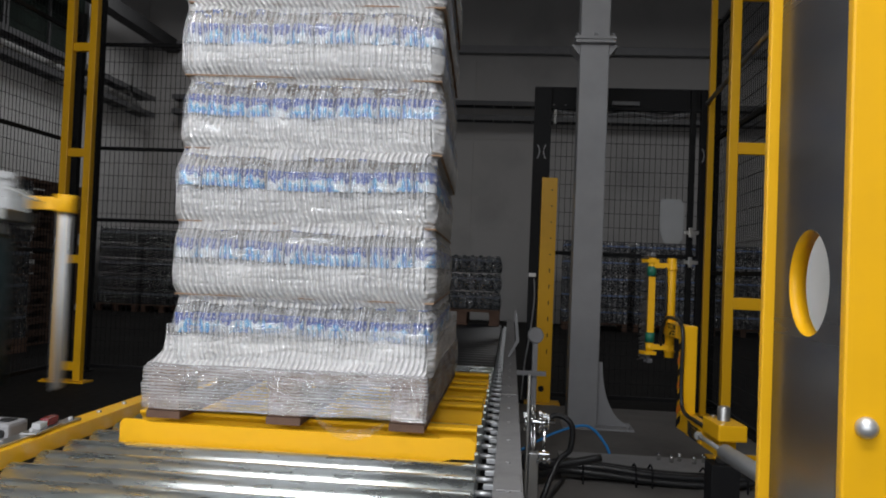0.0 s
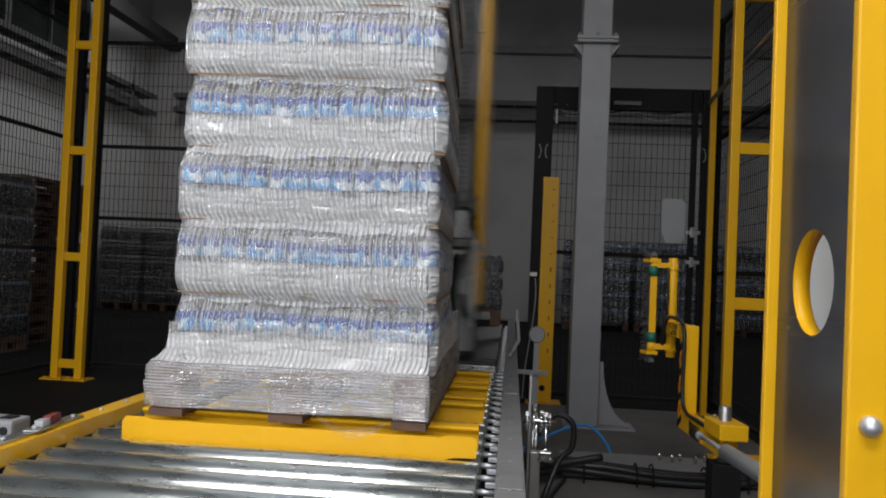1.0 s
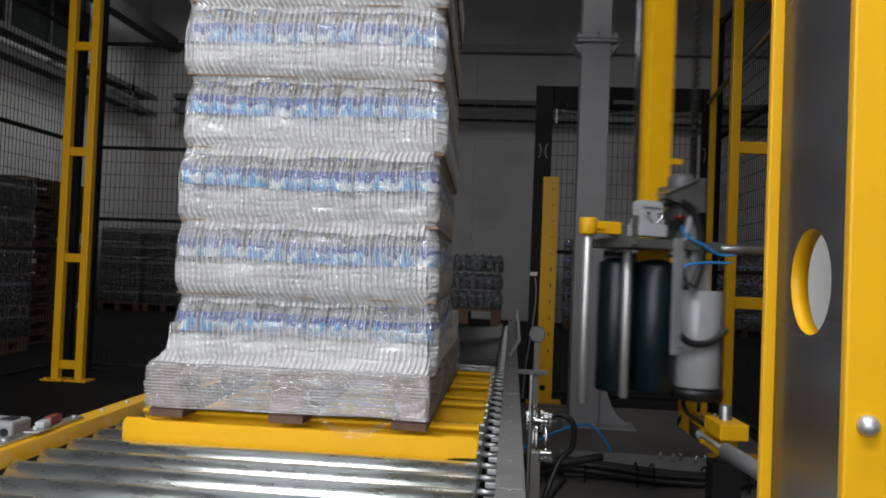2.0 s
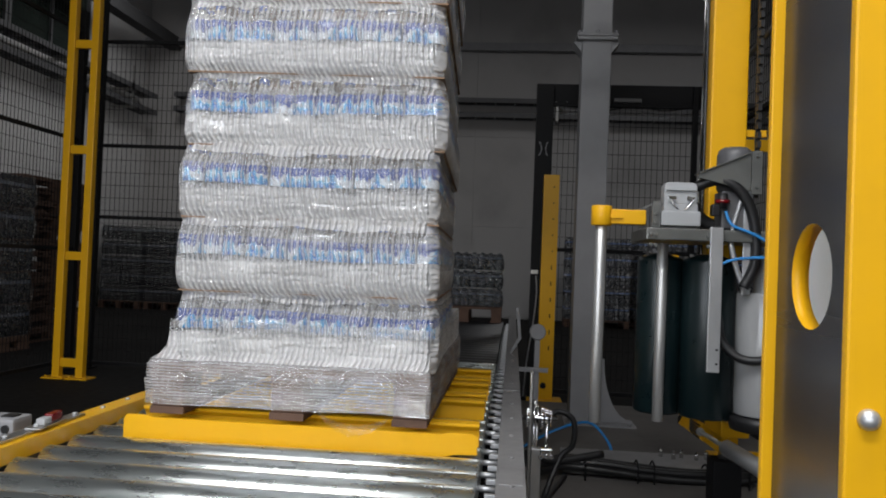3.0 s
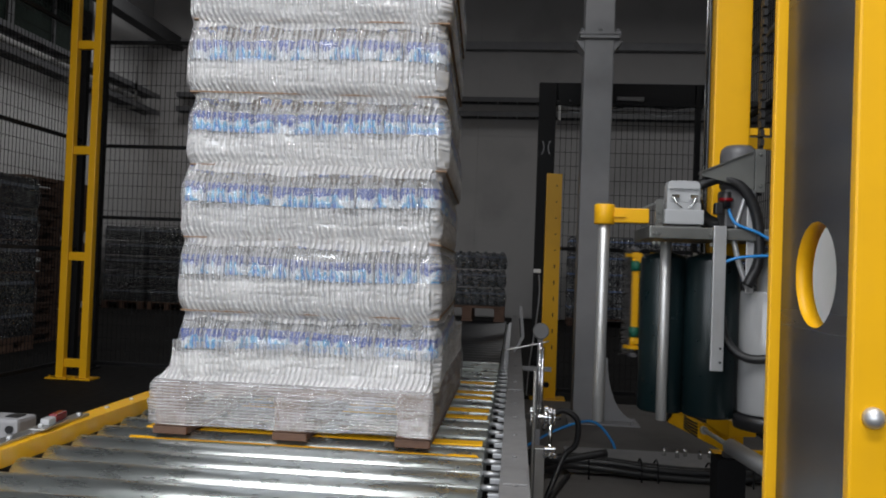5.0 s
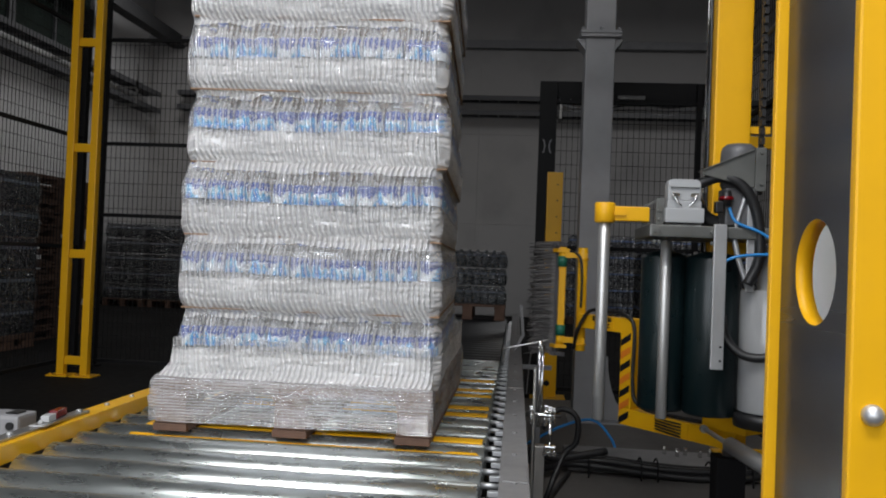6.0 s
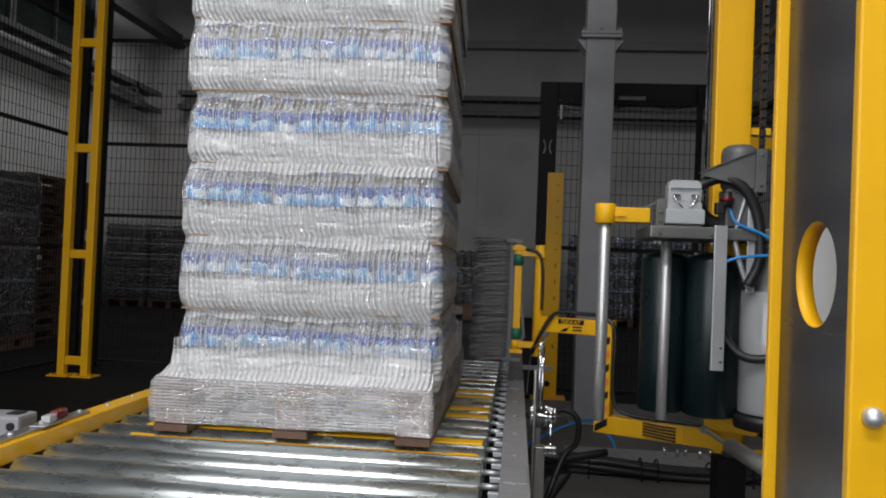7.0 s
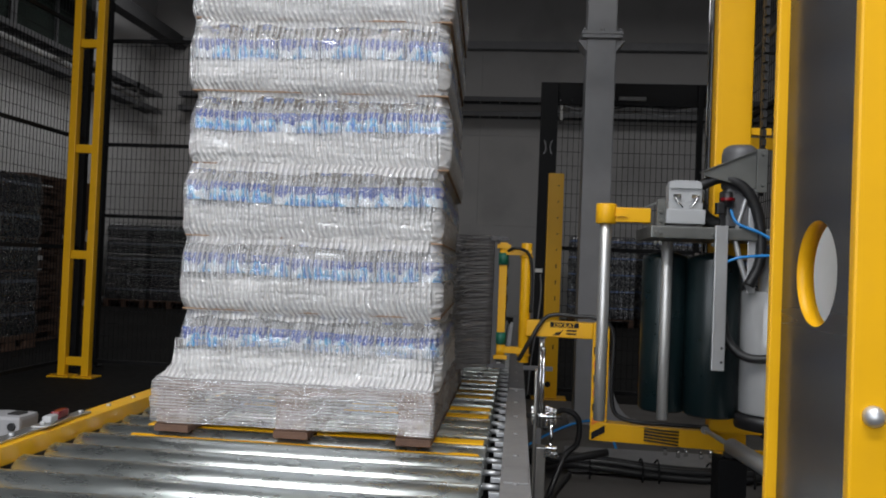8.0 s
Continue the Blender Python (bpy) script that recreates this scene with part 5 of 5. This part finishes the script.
def gate_fittings():
    s = thing("sign_panel", "pale plastic panel with rounded corners fixed on mesh", "panel", m=pose(1.28, 6.495, 1.52))
    bm = B()
    prism(bm, [(-0.09, -0.1), (-0.05, -0.19), (0.07, -0.19), (0.10, -0.15), (0.10, 0.13), (0.07, 0.17), (-0.07, 0.17), (-0.09, 0.15)], "y", -0.012, 0.0, bevel=0.004)
    part("sheet", bm, GREY_PLASTIC, s)
    for z in (1.42, 1.18):
        k = thing("gate_latch", "bright steel latch on the black gate post", "latch", "gate latches", m=pose(1.44, 6.455, z))
        bm = B()
        box(bm, -0.06, 0.05, -0.02, 0.02, -0.015, 0.015, 0.003)
        box(bm, -0.03, 0.0, -0.035, -0.02, -0.04, 0.04, 0.003)
        part("body", bm, STEEL, k)
    for x in (0.214, 1.535):
        e = thing("cross_mark", "faint grey curved cross mark on a black post", "mark", "post marks", m=pose(x, 6.465, 2.045))
        for sgn in (-1, 1):
            bm = B()
            prism(bm, [(sgn * 0.012, 0), (sgn * 0.022, 0.045), (sgn * 0.036, 0.06), (sgn * 0.036, 0.05), (sgn * 0.026, 0.035), (sgn * 0.02, 0), (sgn * 0.026, -0.035), (sgn * 0.036, -0.05), (sgn * 0.036, -0.06), (sgn * 0.022, -0.045)], "y", -0.004, 0.0)
            part("stroke", bm, GREY_PAINT, e)
    g = thing("white_tag", "small white tag on a black post", "tag", m=pose(0.175, 6.46, 1.03))
    bm = B()
    box(bm, -0.03, 0.03, -0.008, 0, -0.016, 0.016, 0.004)
    part("plate", bm, WHITE_PAINT, g)
    h = thing("door_header", "black steel header across the gate posts", "header")
    bm = B()
    box(bm, 0.145, 1.6, 6.535, 6.63, 2.44, 2.6, 0.005)
    part("beam", bm, BLACK_PAINT, h)


def slim_post():
    t = thing("slim_post", "slim yellow upright beside the black gate post", "post")
    bm = B()
    box(bm, 1.485, 1.53, 6.2, 6.245, 0.01, 4.0, 0.004)
    part("tube", bm, YELLOW, t)
    bm = B()
    box(bm, 1.45, 1.565, 6.16, 6.285, 0.0, 0.01, 0.002)
    part("foot_plate", bm, YELLOW, t)


def brace_tube():
    t = thing("brace_tube", "thin grey steel tube bracing the yellow uprights", "brace")
    bm = B()
    rod(bm, (1.475, 6.22, 2.42), (1.3, 3.3, 2.42), 0.016, 12)
    part("tube", bm, STEEL, t)
    w = thing("header_cables", "loose grey cables under the black gate header", "cables")
    for k in range(3):
        bm = B()
        z = 2.41 - 0.03 * k
        hose(bm, [(0.2 + 0.1 * k, 6.525, 2.45), (0.4, 6.51, z), (0.7, 6.51, z - 0.03 + 0.02 * k), (0.95, 6.51, z + 0.01), (1.2, 6.51, z - 0.02), (1.5, 6.525, 2.44)], 0.006, 6, 5)
        part("cable", bm, GREY_PAINT if k else BLACK_RUBBER, w)
    bm = B()
    box(bm, 0.78, 1.0, 6.505, 6.534, 2.45, 2.485, 0.004)
    part("junction_box", bm, MOTOR_GREY, w)
    c = thing("post_cable", "thin grey cable hanging along the black post", "cable")
    bm = B()
    hose(bm, [(0.19, 6.455, 1.0), (0.2, 6.45, 0.85), (0.18, 6.45, 0.6), (0.14, 6.45, 0.3), (0.12, 6.45, 0.0)], 0.006, 6, 5)
    part("cable", bm, GREY_PAINT, c)


def wood_stack(x, y, n):
    for k in range(n):
        t = thing("empty_pallet", "empty worn wooden pallet in a tall stack", "pallet", "stacked empty pallets", m=pose(x + 0.02 * math.sin(k * 2.1), y + 0.015 * math.cos(k * 1.3), k * 0.1445, 0, 0, 2 * math.sin(k)))
        if k == 0:
            first = t
            pallet_parts(t, 0.8, 1.2)
        else:
            for o in first.children:
                c = o.copy()
                scene.collection.objects.link(c)
                c.parent = t
    return first


near_column()
white_cabinet()
conveyor()
LIFT = lift_table()
LOAD = main_load()
ARM, CARRIAGE = wrapper_arm()
BRUSH_ARM, HEAD, BRUSH = brush_arm()
brush_stand()
grey_column()
yellow_guard_post()
clamp_unit()
ROD, FILM_TAIL = clamp_rod()
floor_cables()
rail_sensors()
gate_fittings()
slim_post()
brace_tube()
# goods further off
far_load("stored_water_pallet", "film-wrapped water pallet further along the conveyor", -0.79, 7.3, ROLL_TOP, 0.7, 0.55, 3, 0.17, group="", bottle_w=0.07, goods=(PACK_DIM, LABEL_SHADED))
wood_stack(-6.15, 8.15, 13)
wood_stack(-7.1, 9.5, 13)
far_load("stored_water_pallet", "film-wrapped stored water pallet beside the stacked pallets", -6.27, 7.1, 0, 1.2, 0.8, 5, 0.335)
row = far_load("stored_water_pallet", "film-wrapped stored water pallet in a far row", 1.0, 14.9, 0, 1.2, 0.8, 5, 0.31, goods=(PACK_GLINT, LABEL_BLUE))
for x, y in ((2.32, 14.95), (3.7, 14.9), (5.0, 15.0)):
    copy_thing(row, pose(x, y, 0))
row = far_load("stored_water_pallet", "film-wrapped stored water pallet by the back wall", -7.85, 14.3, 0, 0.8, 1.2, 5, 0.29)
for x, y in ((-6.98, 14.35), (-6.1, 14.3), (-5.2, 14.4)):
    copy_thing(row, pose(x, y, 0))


# ---------------------------------------------------------------- what moves
def motions():
    up = 0.058
    lifts = [(0.0, up), (3.8, up), (3.95, up - 0.006), (4.1, 0.034), (4.25, 0.012), (4.4, 0.0), (4.5, 0.0), (8.0, 0.0)]
    walk(LOAD, [(t, pose(-1.02, 2.17, ROLL_TOP + h)) for t, h in lifts])
    walk(LIFT, [(t, pose(0, 0, h * 1.05)) for t, h in lifts])
    turns = [(0.0, 198), (0.1, 181.5), (0.2, 169), (0.3, 158.5), (0.5, 140), (0.75, 110), (1.0, 83.5), (1.2, 70.5), (1.4, 58), (1.5, 52.3), (1.7, 42.5), (2.0, 26), (2.3, 11), (2.5, 3.2), (2.7, 0), (3.0, 0), (8.0, 0)]
    walk(ARM, [(t, pose(*HUB, 0, 0, 0, a)) for t, a in turns])
    swing = [(0, -86.2, -90), (4.5, -86.2, -90), (4.8, -84, -90), (5.3, -67.3, -70), (5.8, -52.5, -50), (6, -49.2, -45), (6.5, -37.2, -25), (7, -24, -2), (7.5, -13, 8), (8, -6.2, 12)]
    walk(BRUSH_ARM, [(t, pose(*PIVOT, 0, 0, 0, a)) for t, a, b in swing])
    walk(HEAD, [(t, pose(-0.75, 0, 0, 0, 0, -a)) for t, a, b in swing])
    walk(BRUSH, [(t, pose(-0.088, 0, 0, 0, 0, b)) for t, a, b in swing])
    walk(ROD, [(t, pose(0.093, 2.715, z)) for t, z in ((0.0, 0.30), (2.9, 0.30), (3.2, 0.36), (3.45, 0.48), (3.6, 0.50), (8.0, 0.50))])
    walk(FILM_TAIL, [(t, pose(0, 0, 0, 0, 0, a)) for t, a in ((0.0, -95), (4.0, -95), (4.25, -48), (4.5, 0), (6.7, 0), (6.9, -48), (7.1, -95), (8.0, -95))])


motions()
